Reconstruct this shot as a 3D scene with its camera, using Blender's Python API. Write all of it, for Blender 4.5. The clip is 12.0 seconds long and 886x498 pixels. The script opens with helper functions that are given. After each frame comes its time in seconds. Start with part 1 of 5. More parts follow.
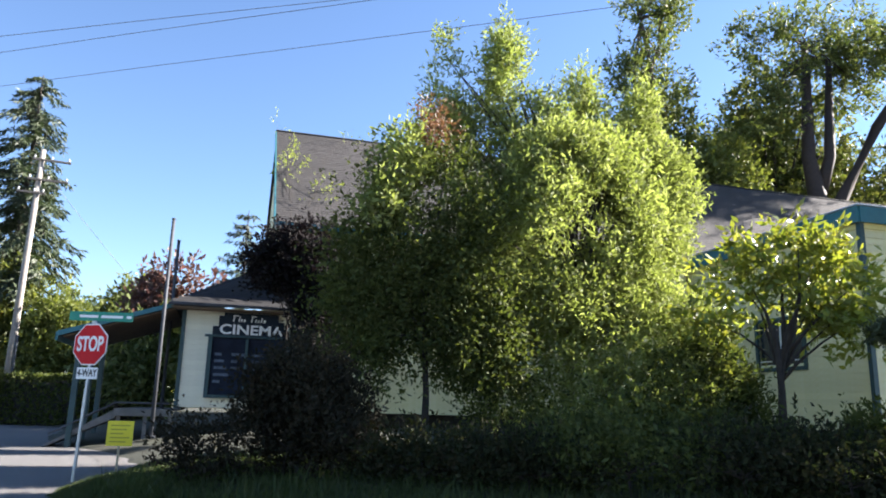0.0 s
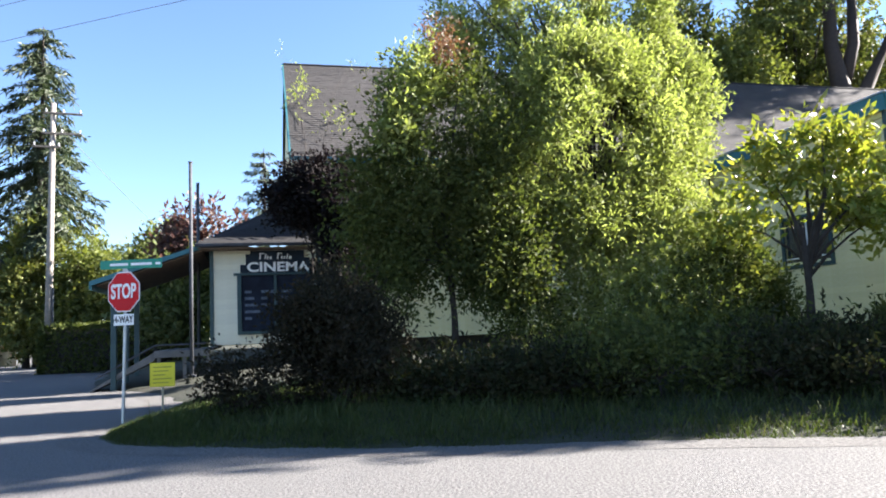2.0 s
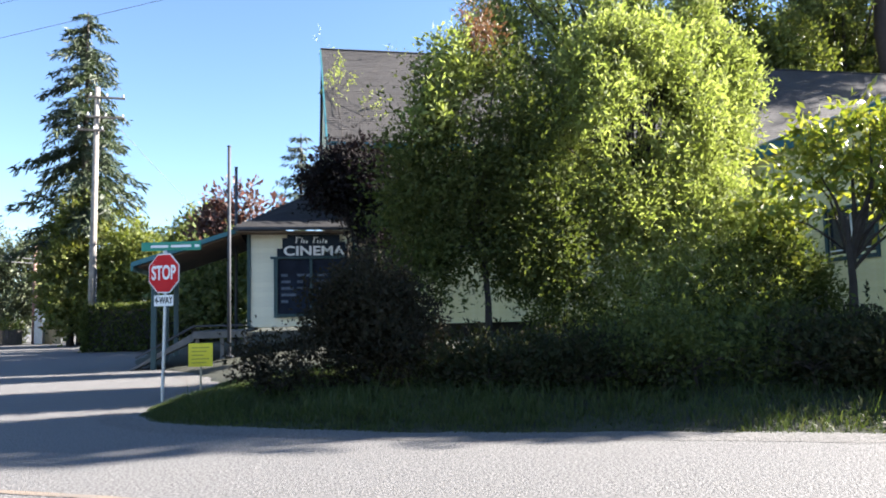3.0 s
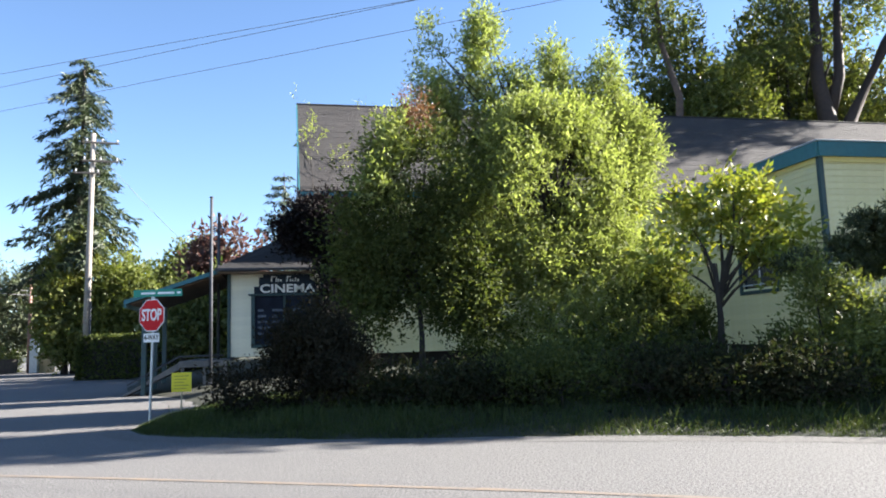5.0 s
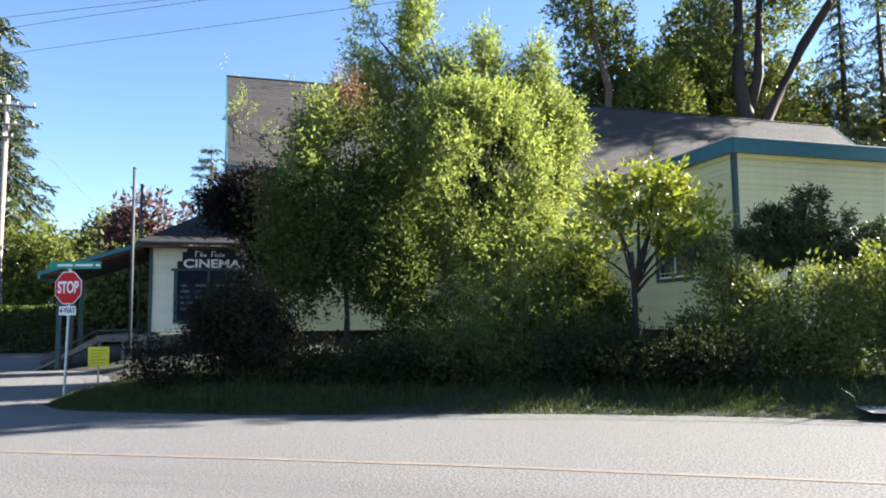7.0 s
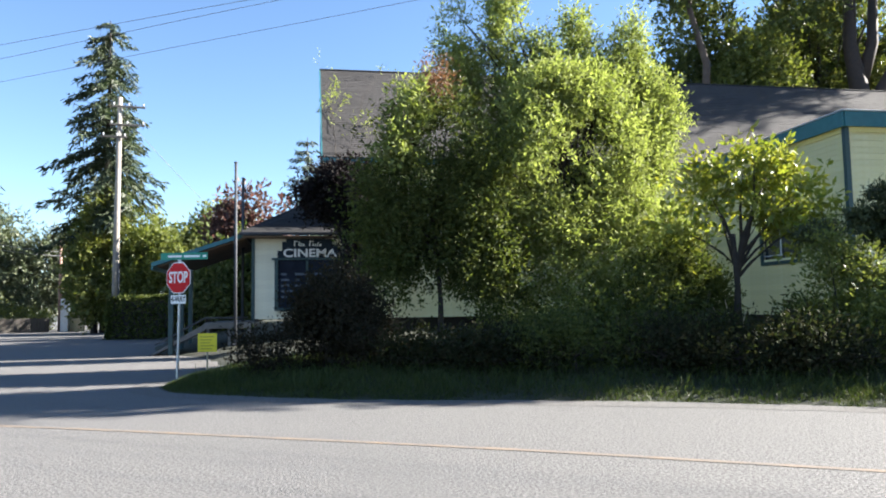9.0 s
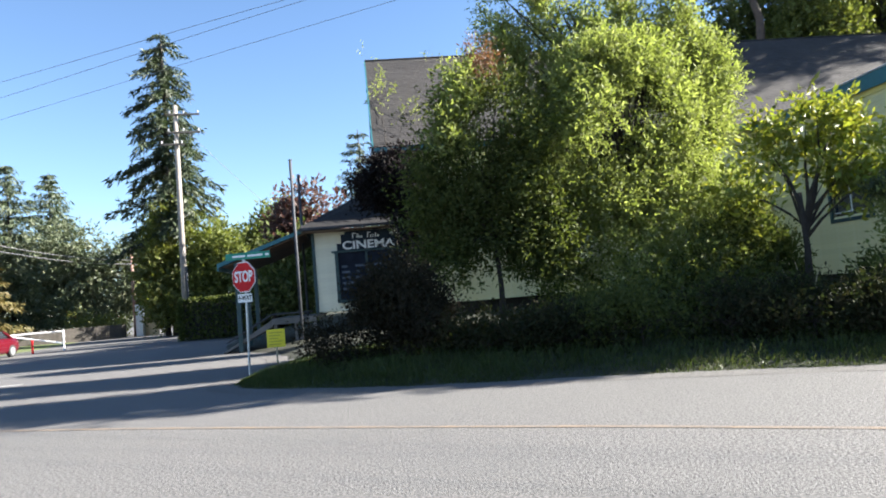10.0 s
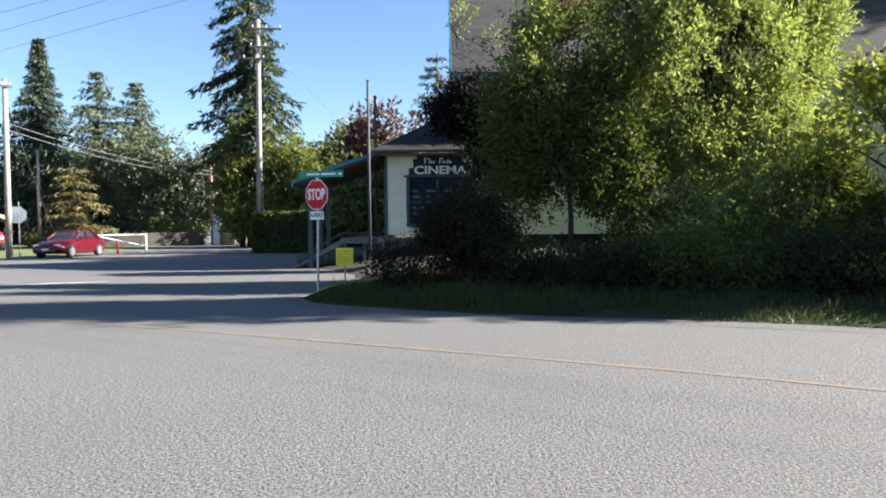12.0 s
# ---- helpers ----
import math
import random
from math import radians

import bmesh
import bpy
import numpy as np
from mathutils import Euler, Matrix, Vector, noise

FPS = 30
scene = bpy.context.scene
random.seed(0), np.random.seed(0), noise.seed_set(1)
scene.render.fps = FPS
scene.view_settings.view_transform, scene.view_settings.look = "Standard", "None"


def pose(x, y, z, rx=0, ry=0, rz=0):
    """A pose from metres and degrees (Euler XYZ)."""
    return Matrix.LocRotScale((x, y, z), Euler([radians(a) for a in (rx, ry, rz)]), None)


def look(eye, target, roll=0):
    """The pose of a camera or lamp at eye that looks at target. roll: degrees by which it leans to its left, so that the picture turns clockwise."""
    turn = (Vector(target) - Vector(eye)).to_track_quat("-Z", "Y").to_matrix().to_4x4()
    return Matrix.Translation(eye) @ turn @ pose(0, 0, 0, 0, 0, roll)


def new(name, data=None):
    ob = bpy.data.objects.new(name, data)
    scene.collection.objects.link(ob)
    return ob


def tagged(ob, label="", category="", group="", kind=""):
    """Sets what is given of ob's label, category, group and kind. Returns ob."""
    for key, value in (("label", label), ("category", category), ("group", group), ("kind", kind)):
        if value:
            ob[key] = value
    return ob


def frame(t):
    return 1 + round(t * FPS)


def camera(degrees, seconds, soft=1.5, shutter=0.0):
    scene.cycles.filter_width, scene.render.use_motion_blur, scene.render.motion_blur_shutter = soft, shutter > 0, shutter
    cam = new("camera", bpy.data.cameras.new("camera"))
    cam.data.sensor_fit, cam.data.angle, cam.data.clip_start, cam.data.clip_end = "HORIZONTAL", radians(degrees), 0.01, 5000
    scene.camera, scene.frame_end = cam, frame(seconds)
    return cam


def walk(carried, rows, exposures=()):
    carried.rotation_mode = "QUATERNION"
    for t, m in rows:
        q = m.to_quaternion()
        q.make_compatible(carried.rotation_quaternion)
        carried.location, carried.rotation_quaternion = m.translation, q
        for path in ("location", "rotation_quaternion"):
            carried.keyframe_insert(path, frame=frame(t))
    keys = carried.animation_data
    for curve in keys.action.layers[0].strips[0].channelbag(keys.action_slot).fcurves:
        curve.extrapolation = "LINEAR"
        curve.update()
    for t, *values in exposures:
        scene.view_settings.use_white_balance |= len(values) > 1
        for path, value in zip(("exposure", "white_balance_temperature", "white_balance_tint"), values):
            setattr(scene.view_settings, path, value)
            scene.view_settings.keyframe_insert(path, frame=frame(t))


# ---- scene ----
cam = camera(62.09, 12.0, soft=1.9)
# seconds, eye x y z, yaw, pitch, roll
ROWS = [
    (0, -0.647, 3.67, 1.314, -16.079, 12.2, -1.565),
    (0.5, -0.647, 3.67, 1.314, -19.024, 9.25, -0.366),
    (1, -0.647, 3.67, 1.314, -16.458, 9.4, 0.9),
    (1.5, -0.647, 3.67, 1.314, -15.679, 7.364, 1.172),
    (2, -0.647, 3.67, 1.314, -13.805, 6.24, 2.535),
    (2.5, -0.647, 3.67, 1.314, -11.745, 5.95, 2.803),
    (3, -0.647, 3.67, 1.314, -11.202, 5.262, 1.466),
    (3.2, -0.647, 3.67, 1.314, -10.116, 5.652, 2.648),
    (4.8, -0.12, 1.08, 1.435, -10.551, 7.555, 1.942),
    (5, -0.05, 0.53, 1.435, -11.708, 7.164, 1.866),
    (5.5, -0.02, 0.28, 1.435, -13.703, 6.958, 1.387),
    (6, -0.02, 0.28, 1.435, -14.768, 7.47, 0.384),
    (6.5, -0.02, 0.28, 1.435, -16.256, 7.505, -0.071),
    (7, -0.02, 0.28, 1.435, -17.243, 5.504, 0.669),
    (7.5, -0.02, 0.28, 1.435, -13.468, 5.057, 2.406),
    (7.7, -0.02, 0.28, 1.435, -11.907, 4.958, 2.098),
    (9.3, -0.02, 0.28, 1.435, -9.721, 4.214, 1.24),
    (9.5, -0.02, 0.28, 1.435, -9.65, 3.8, 2.219),
    (10, -0.02, 0.28, 1.435, -5.291, 3.497, 4.803),
    (10.5, -0.02, 0.28, 1.435, 4.087, 0.853, 1.006),
    (11, -0.02, 0.28, 1.435, 4.826, -1.499, 1.119),
    (11.5, -0.02, 0.28, 1.435, 2.594, -1.759, 1.894),
    (12, -0.02, 0.28, 1.435, 0.005, -1.775, 0.678),
]
walk(cam, [(t, pose(x, y, z, 90 + pitch, roll, yaw)) for t, x, y, z, yaw, pitch, roll in ROWS],
     exposures=[(t, e, 6080, 14 - min(4, 0.6 * max(0, t - 1))) for t, e in ((0.0, 2.72), (1.5, 2.92), (3.2, 2.9), (5.0, 2.68), (7.0, 2.68), (9.5, 2.65), (10.1, 2.55), (10.7, 2.38), (12.0, 2.38))])

# ---------------------------------------------------------------- light
SUN_TO = Vector((1.0, 0.02, 0.0)).normalized()
SUN_EL = radians(29)
world = bpy.data.worlds.new("sky_world")
scene.world = world
world.use_nodes = True
wn = world.node_tree.nodes
sky = wn.new("ShaderNodeTexSky")
sky.sky_type, sky.sun_disc, sky.sun_elevation = "NISHITA", False, SUN_EL
sky.sun_rotation = math.atan2(SUN_TO.x, SUN_TO.y)
sky.air_density, sky.dust_density, sky.ozone_density = 0.9, 0.1, 2.6
wn["Background"].inputs["Strength"].default_value = 0.044
world.node_tree.links.new(sky.outputs["Color"], wn["Background"].inputs["Color"])
sun = new("sun", bpy.data.lights.new("sun", "SUN"))
sun.data.energy, sun.data.angle, sun.data.color = 5.0, radians(0.6), (1.0, 0.91, 0.78)
sun.matrix_basis = look(Vector((SUN_TO.x * math.cos(SUN_EL), SUN_TO.y * math.cos(SUN_EL), math.sin(SUN_EL))) * 80, (0, 0, 0))


# ---------------------------------------------------------------- materials
def mat(name, colours, rough=0.7, grain=8.0, patch=0.6, bump=0.2, bump_scale=40.0, metal=0.0, rand=0.0, coords="Object", spec=0.5):
    """A surface of two or three colours mixed by fine grain and broad patches, with relief."""
    m = bpy.data.materials.new(name)
    m.use_nodes = True
    n, l = m.node_tree.nodes, m.node_tree.links
    b = n["Principled BSDF"]
    b.inputs["Roughness"].default_value, b.inputs["Metallic"].default_value = rough, metal
    b.inputs["Specular IOR Level"].default_value = spec
    tc = n.new("ShaderNodeTexCoord")
    fine, broad, rel = (n.new("ShaderNodeTexNoise") for _ in range(3))
    for node, s, d in ((fine, grain, 6), (broad, patch, 3), (rel, bump_scale, 4)):
        node.inputs["Scale"].default_value, node.inputs["Detail"].default_value = s, d
        l.new(tc.outputs[coords], node.inputs["Vector"])
    c1, c2, c3 = (list(colours) + [colours[-1]])[:3]
    ramp = n.new("ShaderNodeMix")
    ramp.data_type = "RGBA"
    ramp.inputs["A"].default_value, ramp.inputs["B"].default_value = (*c1, 1), (*c2, 1)
    spread = n.new("ShaderNodeMapRange")
    spread.inputs["From Min"].default_value, spread.inputs["From Max"].default_value = 0.32, 0.68
    l.new(fine.outputs["Fac"], spread.inputs["Value"])
    l.new(spread.outputs["Result"], ramp.inputs["Factor"])
    top = n.new("ShaderNodeMix")
    top.data_type = "RGBA"
    top.inputs["B"].default_value = (*c3, 1)
    wide = n.new("ShaderNodeMapRange")
    wide.inputs["From Min"].default_value, wide.inputs["From Max"].default_value = 0.45, 0.75
    wide.inputs["To Max"].default_value = 0.75
    l.new(broad.outputs["Fac"], wide.inputs["Value"])
    l.new(wide.outputs["Result"], top.inputs["Factor"])
    l.new(ramp.outputs["Result"], top.inputs["A"])
    out = top.outputs["Result"]
    if rand:
        info, hsv, mr = n.new("ShaderNodeObjectInfo"), n.new("ShaderNodeHueSaturation"), n.new("ShaderNodeMapRange")
        mr.inputs["To Min"].default_value, mr.inputs["To Max"].default_value = 1 - rand, 1 + rand
        l.new(info.outputs["Random"], mr.inputs["Value"])
        l.new(mr.outputs["Result"], hsv.inputs["Value"])
        l.new(out, hsv.inputs["Color"])
        out = hsv.outputs["Color"]
    l.new(out, b.inputs["Base Color"])
    if bump:
        bp = n.new("ShaderNodeBump")
        bp.inputs["Strength"].default_value, bp.inputs["Distance"].default_value = bump, 0.02
        l.new(rel.outputs["Fac"], bp.inputs["Height"])
        l.new(bp.outputs["Normal"], b.inputs["Normal"])
    return m


def leafy(name, colours, through_colour, rough=0.5, share=0.45, spec=0.3):
    """Leaves: every leaf its own tone, part of the light passing through."""
    m = bpy.data.materials.new(name)
    m.use_nodes = True
    n, l = m.node_tree.nodes, m.node_tree.links
    b, out = n["Principled BSDF"], n["Material Output"]
    geo, ramp = n.new("ShaderNodeNewGeometry"), n.new("ShaderNodeValToRGB")
    els = ramp.color_ramp.elements
    while len(els) < len(colours):
        els.new(0.5)
    for i, c in enumerate(colours):
        els[i].position, els[i].color = i / max(1, len(colours) - 1), (*c, 1)
    l.new(geo.outputs["Random Per Island"], ramp.inputs["Fac"])
    tc, broad, hsv = n.new("ShaderNodeTexCoord"), n.new("ShaderNodeTexNoise"), n.new("ShaderNodeHueSaturation")
    broad.inputs["Scale"].default_value = 0.9
    mr = n.new("ShaderNodeMapRange")
    mr.inputs["To Min"].default_value, mr.inputs["To Max"].default_value = 0.6, 1.35
    l.new(tc.outputs["Object"], broad.inputs["Vector"])
    l.new(broad.outputs["Fac"], mr.inputs["Value"])
    l.new(mr.outputs["Result"], hsv.inputs["Value"])
    l.new(ramp.outputs["Color"], hsv.inputs["Color"])
    l.new(hsv.outputs["Color"], b.inputs["Base Color"])
    b.inputs["Roughness"].default_value = rough
    b.inputs["Specular IOR Level"].default_value = spec
    tr, mix, tint = n.new("ShaderNodeBsdfTranslucent"), n.new("ShaderNodeMixShader"), n.new("ShaderNodeMix")
    tint.data_type, tint.blend_type = "RGBA", "MULTIPLY"
    tint.inputs["Factor"].default_value = 1.0
    tint.inputs["B"].default_value = (*through_colour, 1)
    l.new(hsv.outputs["Color"], tint.inputs["A"])
    l.new(tint.outputs["Result"], tr.inputs["Color"])
    mix.inputs["Fac"].default_value = share
    l.new(b.outputs["BSDF"], mix.inputs[1])
    l.new(tr.outputs["BSDF"], mix.inputs[2])
    l.new(mix.outputs["Shader"], out.inputs["Surface"])
    return m


def shingled(name, c1, c2, c3, tab=0.3, course=0.145):
    """Roof shingles: tabs of differing tone, streaked by weather."""
    m = mat(name, (c1, c2, c3), 0.9, 14.0, 0.35, 0.5, 60.0)
    n, l = m.node_tree.nodes, m.node_tree.links
    tc, sep, com, br = n.new("ShaderNodeTexCoord"), n.new("ShaderNodeSeparateXYZ"), n.new("ShaderNodeCombineXYZ"), n.new("ShaderNodeTexBrick")
    l.new(tc.outputs["Object"], sep.inputs["Vector"])
    add = n.new("ShaderNodeMath")
    add.operation = "MULTIPLY"
    add.inputs[1].default_value = 1.44
    l.new(sep.outputs["Z"], add.inputs[0])
    l.new(sep.outputs["X"], com.inputs["X"])
    l.new(add.outputs["Value"], com.inputs["Y"])
    l.new(com.outputs["Vector"], br.inputs["Vector"])
    br.inputs["Color1"].default_value, br.inputs["Color2"].default_value = (0.85, 0.85, 0.85, 1), (1.15, 1.13, 1.13, 1)
    br.inputs["Mortar"].default_value = (0.6, 0.58, 0.57, 1)
    br.inputs["Scale"].default_value, br.inputs["Mortar Size"].default_value = 1.0, 0.012
    br.inputs["Brick Width"].default_value, br.inputs["Row Height"].default_value = tab, course
    b = n["Principled BSDF"]
    old = b.inputs["Base Color"].links[0].from_socket
    mul = n.new("ShaderNodeMix")
    mul.data_type, mul.blend_type = "RGBA", "MULTIPLY"
    mul.inputs["Factor"].default_value = 1.0
    l.new(old, mul.inputs["A"])
    l.new(br.outputs["Color"], mul.inputs["B"])
    l.new(mul.outputs["Result"], b.inputs["Base Color"])
    return m


M_ROAD = mat("chip_seal_asphalt", ((0.018, 0.0175, 0.017), (0.185, 0.178, 0.171), (0.086, 0.084, 0.082)), 0.9, 40.0, 0.22, 0.7, 56.0)
M_GRAVEL = mat("gravel", ((0.045, 0.043, 0.04), (0.145, 0.138, 0.13), (0.085, 0.08, 0.074)), 0.95, 22.0, 0.8, 1.0, 40.0)
M_YELLOW_LINE = mat("worn_yellow_paint", ((0.18, 0.133, 0.09), (0.132, 0.112, 0.092), (0.102, 0.096, 0.09)), 0.85, 4.0, 1.5, 0.6, 60.0)
M_WHITE_LINE = mat("worn_white_paint", ((0.5, 0.49, 0.47), (0.3, 0.29, 0.285), (0.2, 0.195, 0.19)), 0.8, 9.0, 0.7, 0.5, 60.0)
# Grassy soil set near black: the tree shade is put into its colour.
M_SOIL = mat("shade_dark_grassy_soil", ((0.012, 0.017, 0.006), (0.02, 0.022, 0.01), (0.024, 0.02, 0.013)), 0.95, 6.0, 0.4, 0.8, 25.0)
M_LAWN = mat("mown_lawn", ((0.07, 0.10, 0.022), (0.10, 0.13, 0.035), (0.12, 0.115, 0.05)), 0.9, 9.0, 0.25, 0.8, 45.0)
M_CONCRETE = mat("old_concrete", ((0.24, 0.23, 0.21), (0.34, 0.33, 0.31), (0.2, 0.19, 0.18)), 0.9, 9.0, 0.8, 0.4, 30.0)
M_SIDING = mat("cream_yellow_siding", ((0.66, 0.60, 0.32), (0.70, 0.645, 0.38), (0.60, 0.545, 0.31)), 0.6, 5.0, 0.5, 0.12, 18.0, rand=0.05)
M_FRIEZE = mat("yellow_trim", ((0.68, 0.58, 0.22), (0.72, 0.62, 0.26), (0.62, 0.53, 0.2)), 0.6, 5.0, 0.6, 0.1, 18.0)
M_LOBBY = mat("pale_cream_siding", ((0.74, 0.71, 0.55), (0.78, 0.75, 0.6), (0.68, 0.65, 0.5)), 0.6, 5.0, 0.5, 0.12, 18.0, rand=0.04)
M_TEAL = mat("teal_painted_board", ((0.022, 0.12, 0.145), (0.034, 0.15, 0.175), (0.04, 0.13, 0.145)), 0.5, 6.0, 0.7, 0.15, 25.0)
M_DARKTEAL = mat("dark_teal_paint", ((0.015, 0.045, 0.05), (0.022, 0.06, 0.066), (0.03, 0.06, 0.06)), 0.5, 6.0, 0.8, 0.15, 25.0)
M_FLASH = mat("grey_drip_edge", ((0.42, 0.45, 0.47), (0.5, 0.53, 0.55), (0.36, 0.38, 0.4)), 0.45, 6.0, 0.8, 0.1, 20.0, metal=0.4)
M_SHINGLE = shingled("grey_brown_shingles", (0.03, 0.0275, 0.027), (0.04, 0.0365, 0.0355), (0.018, 0.0168, 0.0168))
M_DARKROOF = shingled("dark_shingles", (0.012, 0.0118, 0.013), (0.017, 0.0165, 0.018), (0.01, 0.0098, 0.0105))
M_UNDER = mat("brown_soffit_boards", ((0.12, 0.08, 0.05), (0.17, 0.115, 0.07), (0.09, 0.06, 0.04)), 0.8, 5.0, 0.7, 0.3, 20.0)
M_DECK = mat("weathered_grey_deck", ((0.12, 0.115, 0.11), (0.18, 0.172, 0.165), (0.09, 0.086, 0.08)), 0.85, 7.0, 0.7, 0.3, 25.0, rand=0.12)
# Near black: stands in for the shade of crawlspace, entry wall and hedge inside.
M_SHADE = mat("painted_shade_dark", ((0.02, 0.018, 0.016), (0.035, 0.03, 0.026), (0.015, 0.014, 0.012)), 0.9, 5.0, 0.8, 0.3, 20.0)
M_SIGN = mat("navy_sign_paint", ((0.008, 0.015, 0.026), (0.012, 0.02, 0.034), (0.01, 0.018, 0.024)), 0.5, 5.0, 0.8, 0.05, 25.0, spec=0.2)
M_STEEL = mat("galvanised_steel", ((0.36, 0.37, 0.38), (0.46, 0.47, 0.48), (0.3, 0.31, 0.32)), 0.45, 9.0, 0.8, 0.1, 40.0, metal=0.6)
M_PIPE = mat("weathered_steel_pipe", ((0.05, 0.055, 0.065), (0.08, 0.085, 0.095), (0.045, 0.043, 0.045)), 0.7, 7.0, 0.9, 0.15, 40.0, metal=0.1, spec=0.2)
M_RED = mat("red_sheeting", ((0.50, 0.012, 0.018), (0.55, 0.018, 0.022), (0.46, 0.014, 0.016)), 0.6, 5.0, 0.9, 0.03, 30.0, spec=0.15)
M_WHITE = mat("white_sheeting", ((0.76, 0.76, 0.74), (0.8, 0.8, 0.78), (0.7, 0.7, 0.68)), 0.45, 6.0, 0.9, 0.03, 30.0)
M_SIGNBACK = mat("dull_sign_back", ((0.12, 0.15, 0.18), (0.15, 0.18, 0.21), (0.1, 0.12, 0.15)), 0.6, 6.0, 0.8, 0.05, 30.0, metal=0.2)
M_REDPOLE = mat("red_brown_pole_wood", ((0.2, 0.12, 0.095), (0.27, 0.165, 0.13), (0.16, 0.1, 0.08)), 0.85, 5.0, 0.5, 0.5, 22.0)
M_BLACK = mat("black_lettering", ((0.02, 0.02, 0.02), (0.03, 0.03, 0.03)), 0.5, 6.0, 0.9, 0.03, 30.0)
M_GREENSIGN = mat("green_sheeting", ((0.0, 0.20, 0.13), (0.01, 0.23, 0.15), (0.01, 0.18, 0.12)), 0.4, 5.0, 0.9, 0.03, 30.0)
M_YELLOW = mat("bright_yellow_board", ((0.72, 0.60, 0.015), (0.78, 0.66, 0.03), (0.66, 0.55, 0.015)), 0.5, 5.0, 0.9, 0.05, 30.0)
M_YELLOWTEXT = mat("faded_print", ((0.36, 0.30, 0.02), (0.42, 0.35, 0.03)), 0.6, 8.0, 2.0, 0.02, 30.0)
M_WOODPOLE = mat("weathered_pole_wood", ((0.22, 0.195, 0.17), (0.31, 0.28, 0.25), (0.17, 0.15, 0.13)), 0.85, 5.0, 0.5, 0.5, 22.0)
M_ARM = mat("dark_cross_arm_wood", ((0.07, 0.065, 0.06), (0.11, 0.10, 0.095), (0.06, 0.055, 0.05)), 0.85, 5.0, 0.5, 0.4, 22.0)
M_STAKE = mat("pale_stake_wood", ((0.42, 0.34, 0.22), (0.5, 0.41, 0.28), (0.36, 0.29, 0.18)), 0.8, 6.0, 0.9, 0.3, 30.0)
M_BARK = mat("grey_brown_bark", ((0.024, 0.019, 0.015), (0.045, 0.036, 0.029), (0.017, 0.014, 0.011)), 0.95, 7.0, 1.0, 0.9, 18.0)
M_MADRONE = mat("red_brown_madrone_bark", ((0.028, 0.018, 0.014), (0.045, 0.028, 0.021), (0.02, 0.014, 0.012)), 0.75, 5.0, 0.5, 0.5, 12.0)
M_PALEBARK = mat("pale_peeling_bark", ((0.12, 0.08, 0.058), (0.075, 0.05, 0.038), (0.05, 0.035, 0.027)), 0.75, 4.0, 0.6, 0.4, 12.0)
M_WIRE = mat("grey_cable", ((0.10, 0.10, 0.11), (0.13, 0.13, 0.14)), 0.6, 6.0, 0.9, 0.02, 30.0)
M_CERAMIC = mat("grey_ceramic", ((0.35, 0.35, 0.36), (0.42, 0.42, 0.43)), 0.3, 6.0, 0.9, 0.02, 30.0)
M_CARRED = mat("dark_red_car_paint", ((0.085, 0.005, 0.012), (0.1, 0.006, 0.013), (0.08, 0.005, 0.011)), 0.25, 6.0, 0.5, 0.0, 30.0, metal=0.25)
M_TRUCKRED = mat("red_truck_paint", ((0.42, 0.012, 0.016), (0.45, 0.016, 0.02), (0.38, 0.012, 0.016)), 0.25, 6.0, 0.5, 0.0, 30.0, metal=0.1)
M_GLASS = mat("dark_window_glass", ((0.02, 0.024, 0.03), (0.025, 0.03, 0.036)), 0.05, 4.0, 0.5, 0.0, 10.0, spec=0.9)
M_TYRE = mat("tyre_rubber", ((0.018, 0.018, 0.018), (0.03, 0.03, 0.03)), 0.85, 12.0, 2.0, 0.2, 60.0)
M_RIM = mat("silver_wheel", ((0.5, 0.5, 0.51), (0.56, 0.56, 0.57)), 0.3, 8.0, 2.0, 0.0, 60.0, metal=0.8)
M_LAMP = mat("clear_headlamp", ((0.7, 0.7, 0.7), (0.76, 0.76, 0.76)), 0.12, 8.0, 2.0, 0.0, 60.0, metal=0.3)
M_TRIM = mat("black_plastic_trim", ((0.02, 0.02, 0.022), (0.03, 0.03, 0.032)), 0.5, 8.0, 2.0, 0.05, 60.0)
M_FENCE = mat("grey_fence_boards", ((0.045, 0.04, 0.034), (0.075, 0.065, 0.055), (0.035, 0.03, 0.026)), 0.9, 6.0, 0.6, 0.3, 25.0, rand=0.2)
M_NEWFENCE = mat("tan_fence_boards", ((0.36, 0.28, 0.14), (0.44, 0.35, 0.19), (0.3, 0.23, 0.12)), 0.8, 6.0, 0.6, 0.3, 25.0, rand=0.12)
M_WHITEPAINT = mat("white_painted_steel", ((0.74, 0.74, 0.72), (0.8, 0.8, 0.78), (0.66, 0.66, 0.63)), 0.5, 6.0, 0.8, 0.05, 25.0)
M_GREENMETAL = mat("green_ribbed_metal", ((0.012, 0.085, 0.045), (0.018, 0.10, 0.055), (0.012, 0.075, 0.04)), 0.5, 5.0, 0.5, 0.1, 25.0, rand=0.12)
M_TANROOF = mat("tan_roof_edge", ((0.40, 0.32, 0.22), (0.48, 0.39, 0.28), (0.34, 0.27, 0.19)), 0.8, 6.0, 0.5, 0.2, 25.0)
M_BRICK = mat("tan_brick", ((0.36, 0.25, 0.16), (0.44, 0.31, 0.2), (0.3, 0.2, 0.13)), 0.85, 8.0, 0.6, 0.4, 12.0)
M_POSTER = mat("dark_poster_paper", ((0.008, 0.012, 0.022), (0.022, 0.03, 0.05), (0.014, 0.014, 0.022)), 0.7, 3.0, 1.2, 0.02, 30.0, spec=0.1)
